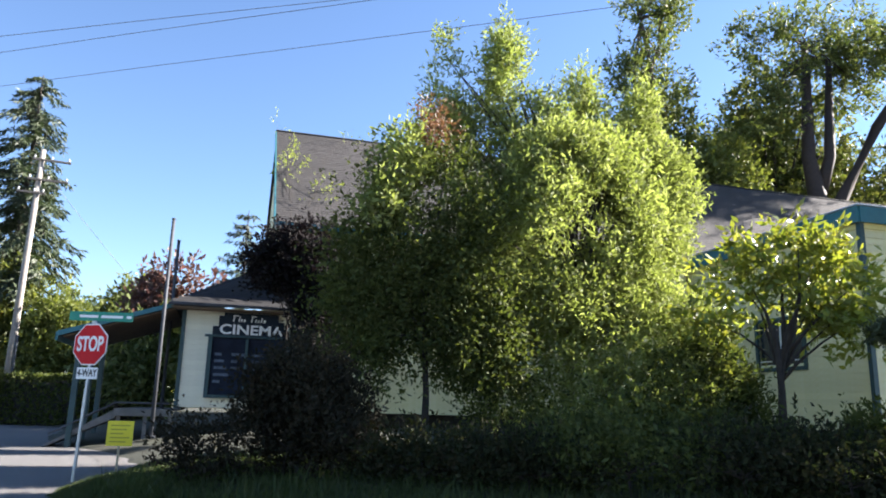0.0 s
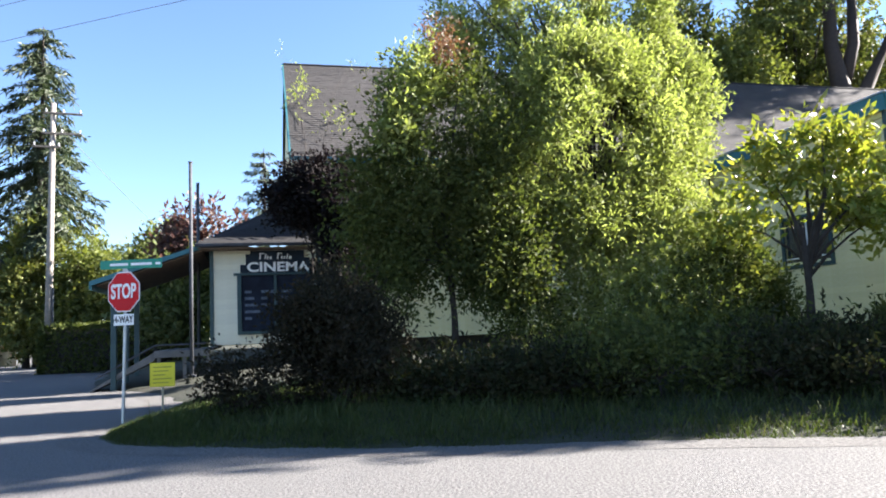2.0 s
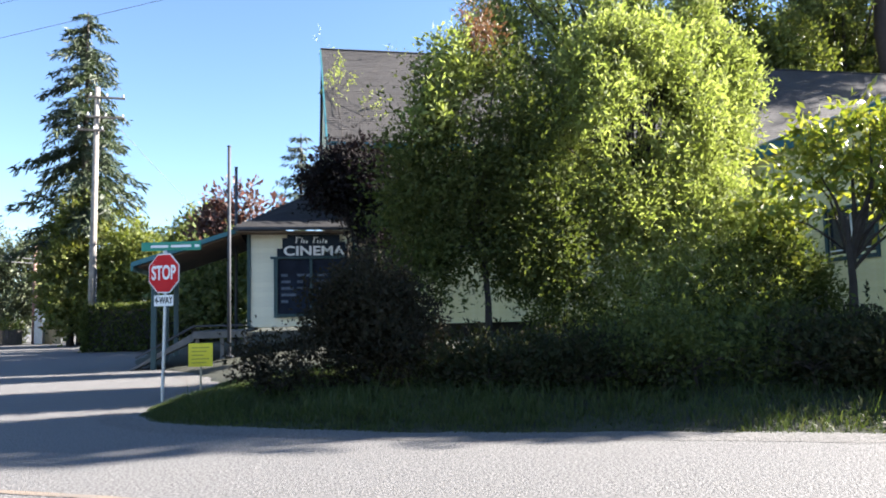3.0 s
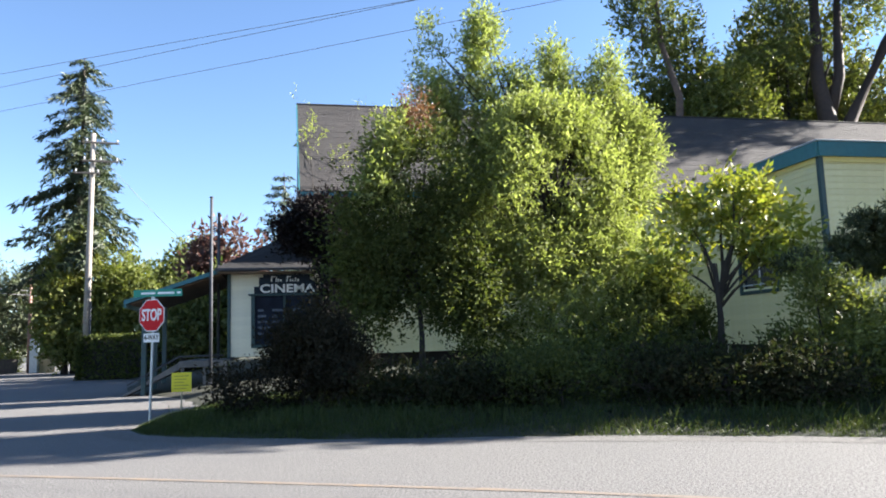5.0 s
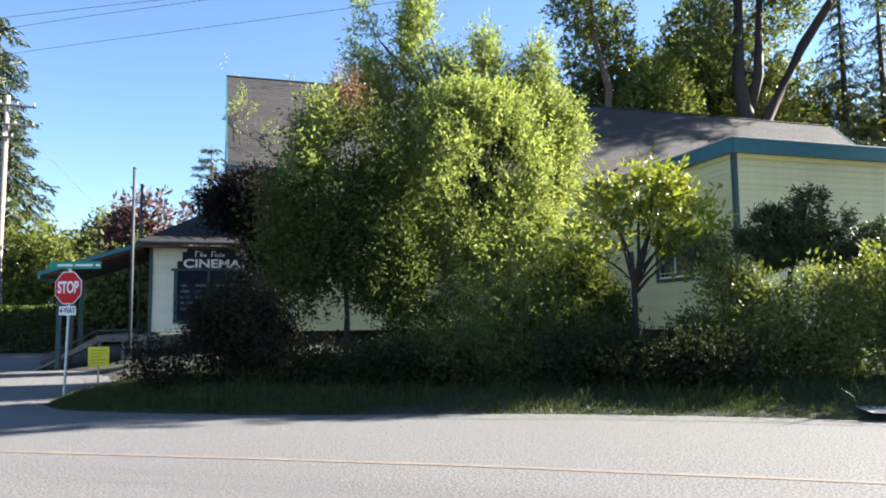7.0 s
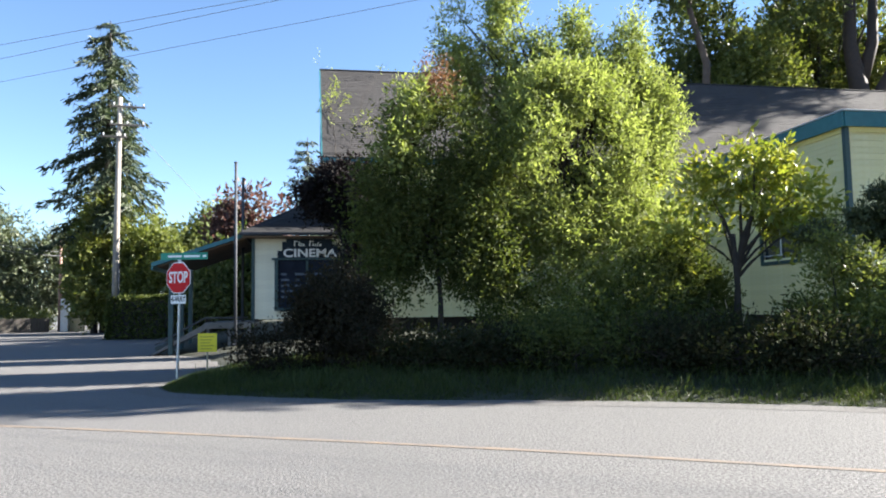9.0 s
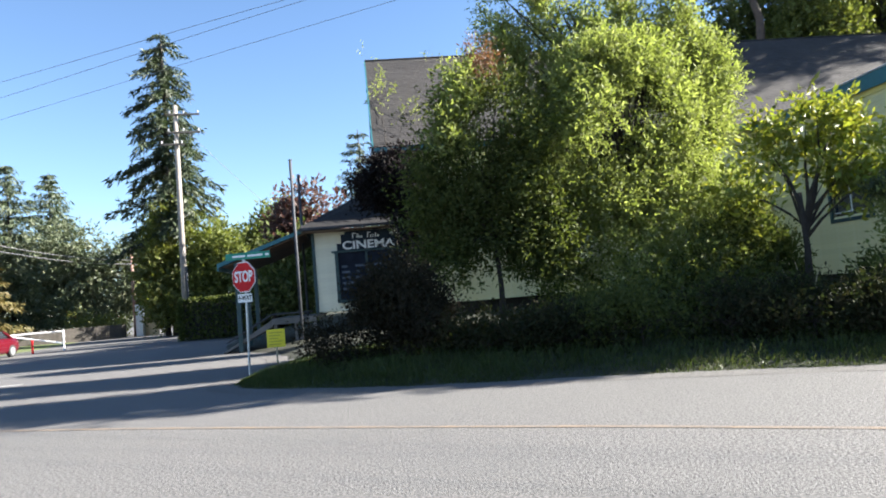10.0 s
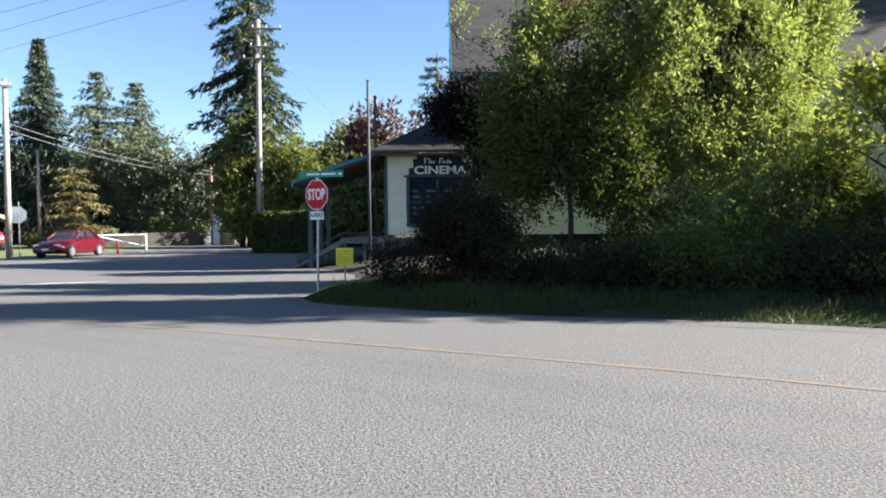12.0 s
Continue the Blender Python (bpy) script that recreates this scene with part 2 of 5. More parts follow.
M_POSTERBAR = mat("pale_blue_print", ((0.035, 0.055, 0.085), (0.09, 0.12, 0.17), (0.02, 0.03, 0.05)), 0.5, 6.0, 1.6, 0.02, 30.0)

L_WILLOW = leafy("willow_leaves", ((0.15, 0.185, 0.05), (0.22, 0.255, 0.08), (0.275, 0.31, 0.11), (0.33, 0.355, 0.17)), (1.02, 1.08, 0.55), rough=0.6, share=0.52, spec=0.12)
L_OAK = leafy("deep_green_leaves", ((0.05, 0.068, 0.02), (0.08, 0.1, 0.03), (0.12, 0.135, 0.045)), (0.95, 1.0, 0.45), rough=0.65, spec=0.15)
L_PLUM = leafy("dark_purple_leaves", ((0.012, 0.011, 0.012), (0.02, 0.016, 0.017), (0.016, 0.017, 0.014)), (0.8, 0.5, 0.5), rough=0.75, share=0.2, spec=0.1)
# Bramble leaves darkened, with the shade of the verge put into their colour.
L_SHRUB = leafy("shade_dark_shrub_leaves", ((0.022, 0.028, 0.014), (0.032, 0.038, 0.018), (0.042, 0.036, 0.022)), (0.8, 0.9, 0.4), rough=0.8, share=0.3, spec=0.08)
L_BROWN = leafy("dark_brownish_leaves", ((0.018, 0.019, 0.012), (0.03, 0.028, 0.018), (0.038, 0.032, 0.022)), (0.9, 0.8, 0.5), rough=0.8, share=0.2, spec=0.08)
L_MAG = leafy("large_yellow_green_leaves", ((0.13, 0.18, 0.03), (0.20, 0.245, 0.045), (0.27, 0.285, 0.06), (0.18, 0.22, 0.06)), (1.05, 1.0, 0.4), rough=0.4, spec=0.35)
L_YEW = leafy("yew_needles", ((0.035, 0.048, 0.02), (0.06, 0.075, 0.032), (0.09, 0.1, 0.045)), (0.8, 1.0, 0.5), share=0.2)
L_BRIGHT = leafy("fresh_shrub_leaves", ((0.09, 0.115, 0.03), (0.15, 0.18, 0.05), (0.22, 0.245, 0.085)), (1.05, 1.05, 0.45))
L_FIR = leafy("fir_needles", ((0.05, 0.068, 0.038), (0.08, 0.102, 0.06), (0.12, 0.135, 0.085)), (0.8, 1.0, 0.5), share=0.2)
L_BLUEFIR = leafy("dark_cypress_needles", ((0.04, 0.055, 0.036), (0.06, 0.08, 0.052), (0.085, 0.1, 0.07)), (0.8, 1.0, 0.6), share=0.15)
L_WOOD = leafy("woodland_leaves", ((0.08, 0.105, 0.028), (0.135, 0.155, 0.045), (0.19, 0.20, 0.07)), (1.0, 1.0, 0.4))
L_MADRONE = leafy("madrone_leaves", ((0.07, 0.095, 0.035), (0.12, 0.145, 0.05), (0.18, 0.195, 0.085)), (0.95, 1.0, 0.45), rough=0.55, spec=0.15)
L_RED = leafy("coppery_red_leaves", ((0.1, 0.06, 0.055), (0.135, 0.085, 0.075), (0.1, 0.08, 0.065)), (1.0, 0.7, 0.6))
L_ORANGE = leafy("golden_cedar_needles", ((0.1, 0.085, 0.03), (0.16, 0.125, 0.045), (0.075, 0.08, 0.03)), (1.0, 0.9, 0.4), share=0.25)
L_DEAD = leafy("brown_dry_leaves", ((0.13, 0.085, 0.06), (0.19, 0.125, 0.085)), (1.0, 0.7, 0.4))
L_GREYWOOD = leafy("grey_green_leaves", ((0.06, 0.078, 0.045), (0.1, 0.118, 0.068), (0.15, 0.162, 0.1)), (0.9, 1.0, 0.55), share=0.25)
L_STREETFIR = leafy("deep_green_fir_needles", ((0.028, 0.04, 0.02), (0.045, 0.06, 0.03), (0.075, 0.09, 0.05)), (0.8, 1.0, 0.5), share=0.2)
L_GRASS = leafy("long_grass_blades", ((0.025, 0.042, 0.012), (0.045, 0.07, 0.018), (0.065, 0.09, 0.026), (0.085, 0.09, 0.04)), (1.0, 1.0, 0.4))


# ---------------------------------------------------------------- builders
def thing(name, x, y, z, label, category, group="", kind="", yaw=0.0):
    ob = new(name)
    ob.empty_display_size = 0.3
    ob.matrix_basis = pose(x, y, z, 0, 0, yaw)
    return tagged(ob, label, category, group, kind)


def attach(ob, parent):
    ob.parent = parent
    if parent is not None and parent.type == "EMPTY":
        ob.matrix_parent_inverse = parent.matrix_basis.inverted()
    return ob


def part(name, bm, material, parent, label="", smooth=False):
    me = bpy.data.meshes.new(name)
    bmesh.ops.recalc_face_normals(bm, faces=bm.faces)
    bm.to_mesh(me)
    bm.free()
    me.materials.append(material)
    if smooth:
        me.shade_smooth()
    return tagged(attach(new(name, me), parent), label)


def raw(name, verts, faces, material, parent=None, label="", smooth=False):
    me = bpy.data.meshes.new(name)
    me.from_pydata(verts, [], faces)
    me.materials.append(material)
    if smooth:
        me.shade_smooth()
    return tagged(attach(new(name, me), parent), label)


def quads(name, corners, material, parent=None, label=""):
    """A mesh of separate four-cornered leaves from an (n, 4, 3) array."""
    n = len(corners)
    me = bpy.data.meshes.new(name)
    me.vertices.add(4 * n)
    me.vertices.foreach_set("co", np.ascontiguousarray(corners, dtype=np.float32).ravel())
    me.loops.add(4 * n)
    me.loops.foreach_set("vertex_index", np.arange(4 * n, dtype=np.int32))
    me.polygons.add(n)
    me.polygons.foreach_set("loop_start", np.arange(0, 4 * n, 4, dtype=np.int32))
    me.update(calc_edges=True)
    me.validate()
    me.materials.append(material)
    return tagged(attach(new(name, me), parent), label)


def box(x0, x1, y0, y1, z0, z1, bevel=0.0, m=None, bm=None):
    bm = bm or bmesh.new()
    made = bmesh.ops.create_cube(bm, size=1.0, matrix=Matrix.Translation(((x0 + x1) / 2, (y0 + y1) / 2, (z0 + z1) / 2)) @ Matrix.Diagonal((abs(x1 - x0), abs(y1 - y0), abs(z1 - z0), 1)))
    vs = made["verts"]
    if bevel:
        es = list({e for v in vs for e in v.link_edges})
        got = bmesh.ops.bevel(bm, geom=es, offset=bevel, segments=1, affect="EDGES", profile=0.5)
        vs = list({v for f in got["faces"] for v in f.verts} | {v for v in vs if v.is_valid})
    if m is not None:
        bmesh.ops.transform(bm, matrix=m, verts=[v for v in vs if v.is_valid])
    return bm


def tube(points, radii, sides=8, bm=None, cap=True):
    """A tapered round limb along points."""
    bm = bm or bmesh.new()
    pts = [Vector(p) for p in points]
    rings = []
    for i, p in enumerate(pts):
        d = (pts[min(i + 1, len(pts) - 1)] - pts[max(i - 1, 0)]).normalized()
        a = d.orthogonal().normalized() if abs(d.z) < 0.9 else Vector((1, 0, 0)).cross(d).normalized()
        b = d.cross(a)
        r = radii[i] if i < len(radii) else radii[-1]
        rings.append([bm.verts.new(p + (a * math.cos(t) + b * math.sin(t)) * r) for t in (2 * math.pi * k / sides for k in range(sides))])
    for r0, r1 in zip(rings, rings[1:]):
        for k in range(sides):
            bm.faces.new((r0[k], r0[(k + 1) % sides], r1[(k + 1) % sides], r1[k]))
    if cap:
        bm.faces.new(rings[0][::-1])
        bm.faces.new(rings[-1])
    return bm


def prism(outline, depth, m=None, bm=None, bevel=0.0):
    """A flat outline in x, z pushed back along y."""
    bm = bm or bmesh.new()
    front = [bm.verts.new((x, 0, z)) for x, z in outline]
    back = [bm.verts.new((x, depth, z)) for x, z in outline]
    bm.faces.new(front)
    bm.faces.new(back[::-1])
    for i in range(len(front)):
        j = (i + 1) % len(front)
        bm.faces.new((front[j], front[i], back[i], back[j]))
    if bevel:
        bmesh.ops.bevel(bm, geom=[e for e in bm.edges if all(v in front for v in e.verts)], offset=bevel, segments=2, affect="EDGES", profile=0.5)
    if m is not None:
        bmesh.ops.transform(bm, matrix=m, verts=list(bm.verts) if bm is not None else [])
    return bm


def lettering(name, text, size, m, material, parent, depth=0.006, label=""):
    cu = bpy.data.curves.new(name, "FONT")
    cu.body, cu.size, cu.extrude, cu.align_x, cu.align_y = text, size, depth, "CENTER", "CENTER"
    cu.offset = size * 0.026
    tmp = new(name + "_source", cu)
    me = bpy.data.meshes.new_from_object(tmp.evaluated_get(bpy.context.evaluated_depsgraph_get()))
    bpy.data.objects.remove(tmp)
    bpy.data.curves.remove(cu)
    me.transform(m)
    me.materials.clear()
    me.materials.append(material)
    me.name = name
    return tagged(attach(new(name, me), parent), label)


def unit(v):
    return v / np.maximum(np.linalg.norm(v, axis=-1, keepdims=True), 1e-9)


def leaf_quads(base, along, length, width, rng, fold=0.25):
    """Pointed leaves: base points, directions, lengths and widths."""
    n = len(base)
    side = unit(np.cross(along, unit(rng.normal(size=(n, 3)))))
    up = np.cross(side, along)
    mid = base + along * (length * 0.45)[:, None] + up * (length * 0.06)[:, None]
    out = np.empty((n, 4, 3))
    out[:, 0] = base
    out[:, 1] = mid + side * (width * 0.5)[:, None]
    out[:, 2] = base + along * length[:, None] - up * (length * fold * 0.3)[:, None]
    out[:, 3] = mid - side * (width * 0.5)[:, None]
    return out


def gaps(p, scale, rng):
    """A smooth uneven field from 0 to 1 that opens gaps in a crown."""
    f = np.zeros(len(p))
    for k in range(5):
        w = rng.normal(size=3) * scale * (1 + 0.6 * k)
        f += np.sin(p @ w + rng.uniform(0, 6.28)) / (1 + 0.4 * k)
    return 0.5 + 0.22 * f


def crown_leaves(blobs, sprigs, per, length, width, seed, rise=0.35, sprig=0.45, shell=0.42, gap=0.42, gap_scale=1.6, wild=0.55):
    """Leaves on many short sprigs that fill rounded masses unevenly."""
    rng = np.random.default_rng(seed)
    c = np.array([b[:3] for b in blobs])
    r = np.array([b[3:6] for b in blobs])
    w = r.prod(axis=1) ** 0.75
    pick = rng.choice(len(blobs), size=sprigs, p=w / w.sum())
    u = unit(rng.normal(size=(sprigs, 3)))
    lump = 1 + 0.22 * np.sin(u @ rng.normal(size=(3, 3)) * 3 + pick[:, None]).sum(axis=1) / 1.7
    p = c[pick] + u * r[pick] * (rng.random(sprigs) ** shell * lump)[:, None]
    keep = gaps(p, gap_scale, rng) > gap * rng.uniform(0.6, 1.3, sprigs)
    p, u, pick = p[keep], u[keep], pick[keep]
    d = unit(u * 0.75 + np.array([0, 0, rise]) + rng.normal(size=u.shape) * wild)
    n = len(p)
    t = rng.random((n, per))
    ls = sprig * rng.uniform(0.6, 1.4, n)
    base = p[:, None] + d[:, None] * (t * ls[:, None])[..., None] + rng.normal(size=(n, per, 3)) * sprig * 0.09
    along = unit(d[:, None] * 0.7 + rng.normal(size=(n, per, 3)) * 0.62)
    base, along = base.reshape(-1, 3), along.reshape(-1, 3)
    m = len(base)
    return leaf_quads(base, along, length * rng.uniform(0.6, 1.3, m), width * rng.uniform(0.7, 1.3, m), rng)


def limbs(bm, foot, blobs, rng, radius, count, fork=0.35):
    """Curved limbs from the foot of a tree up into its masses."""
    foot = Vector(foot)
    for i in range(count):
        b = blobs[i % len(blobs)]
        tip = Vector((b[0] + rng.uniform(-0.5, 0.5) * b[3], b[1] + rng.uniform(-0.5, 0.5) * b[4], b[2] + rng.uniform(-0.2, 0.7) * b[5]))
        start = foot.lerp(Vector((foot.x, foot.y, tip.z)), rng.uniform(0.05, fork))
        mid = start.lerp(tip, 0.5) + Vector((rng.uniform(-0.15, 0.15), rng.uniform(-0.15, 0.15), 0.12 * (tip - start).length))
        r = radius * rng.uniform(0.35, 0.7)
        tube([start, start.lerp(mid, 0.5) + Vector((rng.uniform(-0.08, 0.08), 0, 0)), mid, tip], [r, r * 0.8, r * 0.55, r * 0.15], 6, bm)
    return bm


def broadleaf(name, foot, trunk, blobs, sprigs, per, leaf, leaf_mat, bark, label, category="tree", seed=1, radius=0.12, count=8, group="", **kw):
    """A tree or shrub: trunk with limbs, and a crown of many leaves."""
    rng = random.Random(seed)
    root = thing(name, *foot, label, category, group)
    bm = bmesh.new()
    if trunk:
        k = len(trunk)
        tube(trunk, [radius * (1.25 if i == 0 else 1 - 0.6 * i / k) for i in range(k)], 9, bm)
    if trunk:
        limbs(bm, trunk[len(trunk) // 2], blobs, rng, radius, count)
    else:
        for b in blobs:
            limbs(bm, (b[0], b[1], foot[2] - 0.1), [b], rng, radius, max(2, count // len(blobs)))
    part("trunk", bm, bark, root, smooth=True)
    quads("crown", crown_leaves(blobs, sprigs, per, leaf[0], leaf[1], seed, **kw), leaf_mat, root)
    return root


def conifer(name, foot, height, spread, leaf_mat, label, seed=1, base=0.12, whorls=34, arms=6, droop=0.35, needle=0.55, dense=9, taper=0.85, lean=0.0, group="", bare=0.0):
    """A fir or cypress: straight trunk, whorls of drooping boughs hung with sprays."""
    rng = np.random.default_rng(seed)
    root = thing(name, *foot, label, "tree", group)
    f = np.array(foot)
    bm = tube([f, f + (lean * 0.5, 0, height * 0.5), f + (lean, 0, height * 0.99)], [height * 0.017, height * 0.01, height * 0.0015], 8)
    bases, alongs, lens = [], [], []
    for w in range(whorls):
        s = base + (1 - base) * (w + rng.uniform(-0.3, 0.3)) / whorls
        s = min(max(s, base), 0.995)
        reach = spread * ((1 - s) / (1 - base)) ** taper * (0.85 + 0.3 * rng.random())
        for a in range(arms):
            if rng.random() < bare:
                continue
            th = rng.uniform(0, 2 * math.pi)
            ln = reach * rng.uniform(0.55, 1.12) + 0.25
            out = np.array([math.cos(th), math.sin(th), 0])
            start = f + np.array([lean * s, 0, height * s])
            k = max(3, int(dense * ln / spread) + 2)
            t = np.linspace(0.12, 1, k)
            sag = -droop * t ** 1.4 * ln + 0.18 * ln * t ** 3 * droop
            pts = start + out * (t * ln)[:, None] + np.array([0, 0, 1.0]) * sag[:, None]
            if w % 2 == 0 and a < 3:
                tube([start, pts[k // 2], pts[-1]], [0.05 * height / 20, 0.03 * height / 20, 0.01], 4, bm, cap=False)
            for q in range(6):
                bases.append(pts + rng.normal(size=pts.shape) * (0.05 + 0.06 * ln) * 0.5)
                side = np.cross(out, (0, 0, 1)) * (1 if q % 2 else -1)
                alongs.append(unit(out * 0.55 + side * rng.uniform(0.1, 0.9) + np.array([0, 0, -0.45 - 0.4 * rng.random()]) + rng.normal(size=pts.shape) * 0.3))
                lens.append(needle * rng.uniform(0.6, 1.3, k) * (0.6 + 0.4 * ln / spread))
    part("trunk", bm, M_BARK, root, smooth=True)
    b, a, ln = np.concatenate(bases), np.concatenate(alongs), np.concatenate(lens)
    quads("crown", leaf_quads(b, a, ln, ln * 0.2, rng), leaf_mat, root)
    return root

# ---------------------------------------------------------------- ground and road
EAST = [(70, -40), (34, -10), (14, 4.2), (8.4, 8.35), (6.4, 9.7), (3.2, 11.2), (0.9, 12.0), (-0.9, 13.0), (-2.2, 13.9), (-2.85, 14.9), (-2.95, 16.1), (-2.6, 17.5), (-2.4, 19.2), (-2.7, 21.6), (-3.7, 24.6), (-5.1, 27.4), (-6.3, 31), (-7.2, 38), (-9.5, 45), (-12.6, 52), (-17, 66), (-26, 100), (-60, 190)]
WEST = [(-33.5, 100), (-26, 72), (-22.6, 56), (-21.6, 48), (-22.2, 41.5), (-25.3, 35.0), (-31, 27), (-45, 16), (-90, -12)]


def smooth_line(pts, steps):
    out = []
    for i in range(len(pts) - 1):
        p0, p1, p2, p3 = (Vector(pts[min(max(k, 0), len(pts) - 1)]) for k in (i - 1, i, i + 1, i + 2))
        for s in range(steps):
            t = s / steps
            out.append(0.5 * (2 * p1 + (p2 - p0) * t + (2 * p0 - 5 * p1 + 4 * p2 - p3) * t * t + (3 * p1 - p0 - 3 * p2 + p3) * t ** 3))
    return out + [Vector(pts[-1])]


def flat_land(d):
    return 0.78 * (1 - math.exp(-d / 4.0))


def land(name, line, inward, rows, height, material, label, rough=0.05, away=(0.85, 0.5)):
    """Land beside the road: from the road's edge inward, rising a little."""
    line = smooth_line(line, 10)
    verts, faces, n = [], [], len(line)
    for d in rows:
        for i, p in enumerate(line):
            t = (line[min(i + 1, n - 1)] - line[max(i - 1, 0)]).normalized()
            q = p + Vector((t.y, -t.x)) * inward * d if d < 3 else p + Vector((t.y, -t.x)) * inward * 3 + Vector(away) * (d - 3)
            wob = rough * noise.noise((q.x * 0.9, q.y * 0.9, 3)) + rough * 0.7 * noise.noise((q.x * 3, q.y * 3, 9))
            if d == rows[0]:
                q = q + Vector((t.y, -t.x)) * 0.22 * noise.noise((q.x * 1.3, q.y * 1.3, 5))
                wob = 0
            verts.append((q.x, q.y, height(d) + wob))
    for r in range(len(rows) - 1):
        for i in range(n - 1):
            a = r * n + i
            faces.append((a, a + 1, a + n + 1, a + n))
    ob = raw(name, verts, faces, material, None, label, smooth=True)
    return tagged(ob, label, "ground", "", "structure")


ROWS_IN = [0, 0.12, 0.3, 0.6, 1.0, 1.5, 2.1, 3.0, 4.2, 6, 9, 14, 24, 45, 90, 160]
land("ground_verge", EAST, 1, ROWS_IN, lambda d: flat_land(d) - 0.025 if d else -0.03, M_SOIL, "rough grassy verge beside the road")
land("ground_lawn", WEST, 1, ROWS_IN, lambda d: 0.12 * (1 - math.exp(-d / 3)) - 0.02 if d else -0.03, M_LAWN, "mown green lawn along the street", 0.02, (-0.95, 0.1))
bm = bmesh.new()
bmesh.ops.create_grid(bm, x_segments=1, y_segments=1, size=3000, matrix=Matrix.Translation((0, 0, -0.12)))
tagged(part("ground", bm, M_SOIL, None), "wide grassy ground out to the horizon", "ground", "", "structure")
# yard soil, its colour already holding the shade of the trees
bm = bmesh.new()
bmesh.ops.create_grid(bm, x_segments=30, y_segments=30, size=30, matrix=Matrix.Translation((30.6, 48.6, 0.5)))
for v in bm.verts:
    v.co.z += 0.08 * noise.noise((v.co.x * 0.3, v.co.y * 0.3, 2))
tagged(part("ground_yard", bm, M_SOIL, None), "soil round the hall, coloured dark for the tree shade", "ground", "", "structure")
bm = bmesh.new()
bmesh.ops.create_grid(bm, x_segments=40, y_segments=40, size=110, matrix=Matrix.Translation((0, 40, 0)))
tagged(part("road", bm, M_ROAD, None), "worn chip-seal asphalt at a road junction", "road", "", "structure")


def stripe(name, pts, width, z, material, label):
    line = smooth_line(pts, 14)
    verts, faces = [], []
    for i, p in enumerate(line):
        t = (line[min(i + 1, len(line) - 1)] - line[max(i - 1, 0)]).normalized()
        w = width * (0.5 + 0.12 * noise.noise((p.x * 2, p.y * 2, 1)))
        verts += [(p.x - t.y * w, p.y + t.x * w, z), (p.x + t.y * w, p.y - t.x * w, z)]
        if i:
            k = 2 * i
            faces.append((k - 2, k, k + 1, k - 1))
    return tagged(raw(name, verts, faces, material), label, "road marking", "", "structure")


stripe("road_yellow_line", [(-12, 15.2), (-6.74, 12.25), (-3.22, 10.45), (-1.2, 9.35), (1.3, 7.95), (3.2, 6.8), (8, 3.6), (20, -5)], 0.1, 0.005, M_YELLOW_LINE, "faded yellow centre line on asphalt")
stripe("road_white_line", [(-16.5, 17.2), (-12.65, 19.05), (-11.3, 19.85), (-10.44, 20.4), (-9.33, 20.65)], 0.30, 0.005, M_WHITE_LINE, "worn white stop line on asphalt")
stripe("gravel_shoulder", [(16, 2.6), (8.3, 8.1), (6.3, 9.45), (3.2, 10.95), (0.9, 11.75), (-1.0, 12.75), (-2.35, 13.7), (-3.1, 14.8), (-3.2, 16.2), (-2.9, 17.6), (-2.7, 19.2), (-3.0, 21.8), (-4.0, 24.8)], 0.5, 0.004, M_GRAVEL, "pale loose gravel along the road edge")
stripe("side_pavement", [(8.7, 8.55), (10, 7.75), (14, 5.0), (20, 0.5)], 0.75, 0.12, M_CONCRETE, "cracked concrete slab at the road edge")


# ---------------------------------------------------------------- the cinema
hall = thing("cinema_building", 8, 27, 0.7, "pale yellow clapboard cinema hall with a steep grey roof", "building")


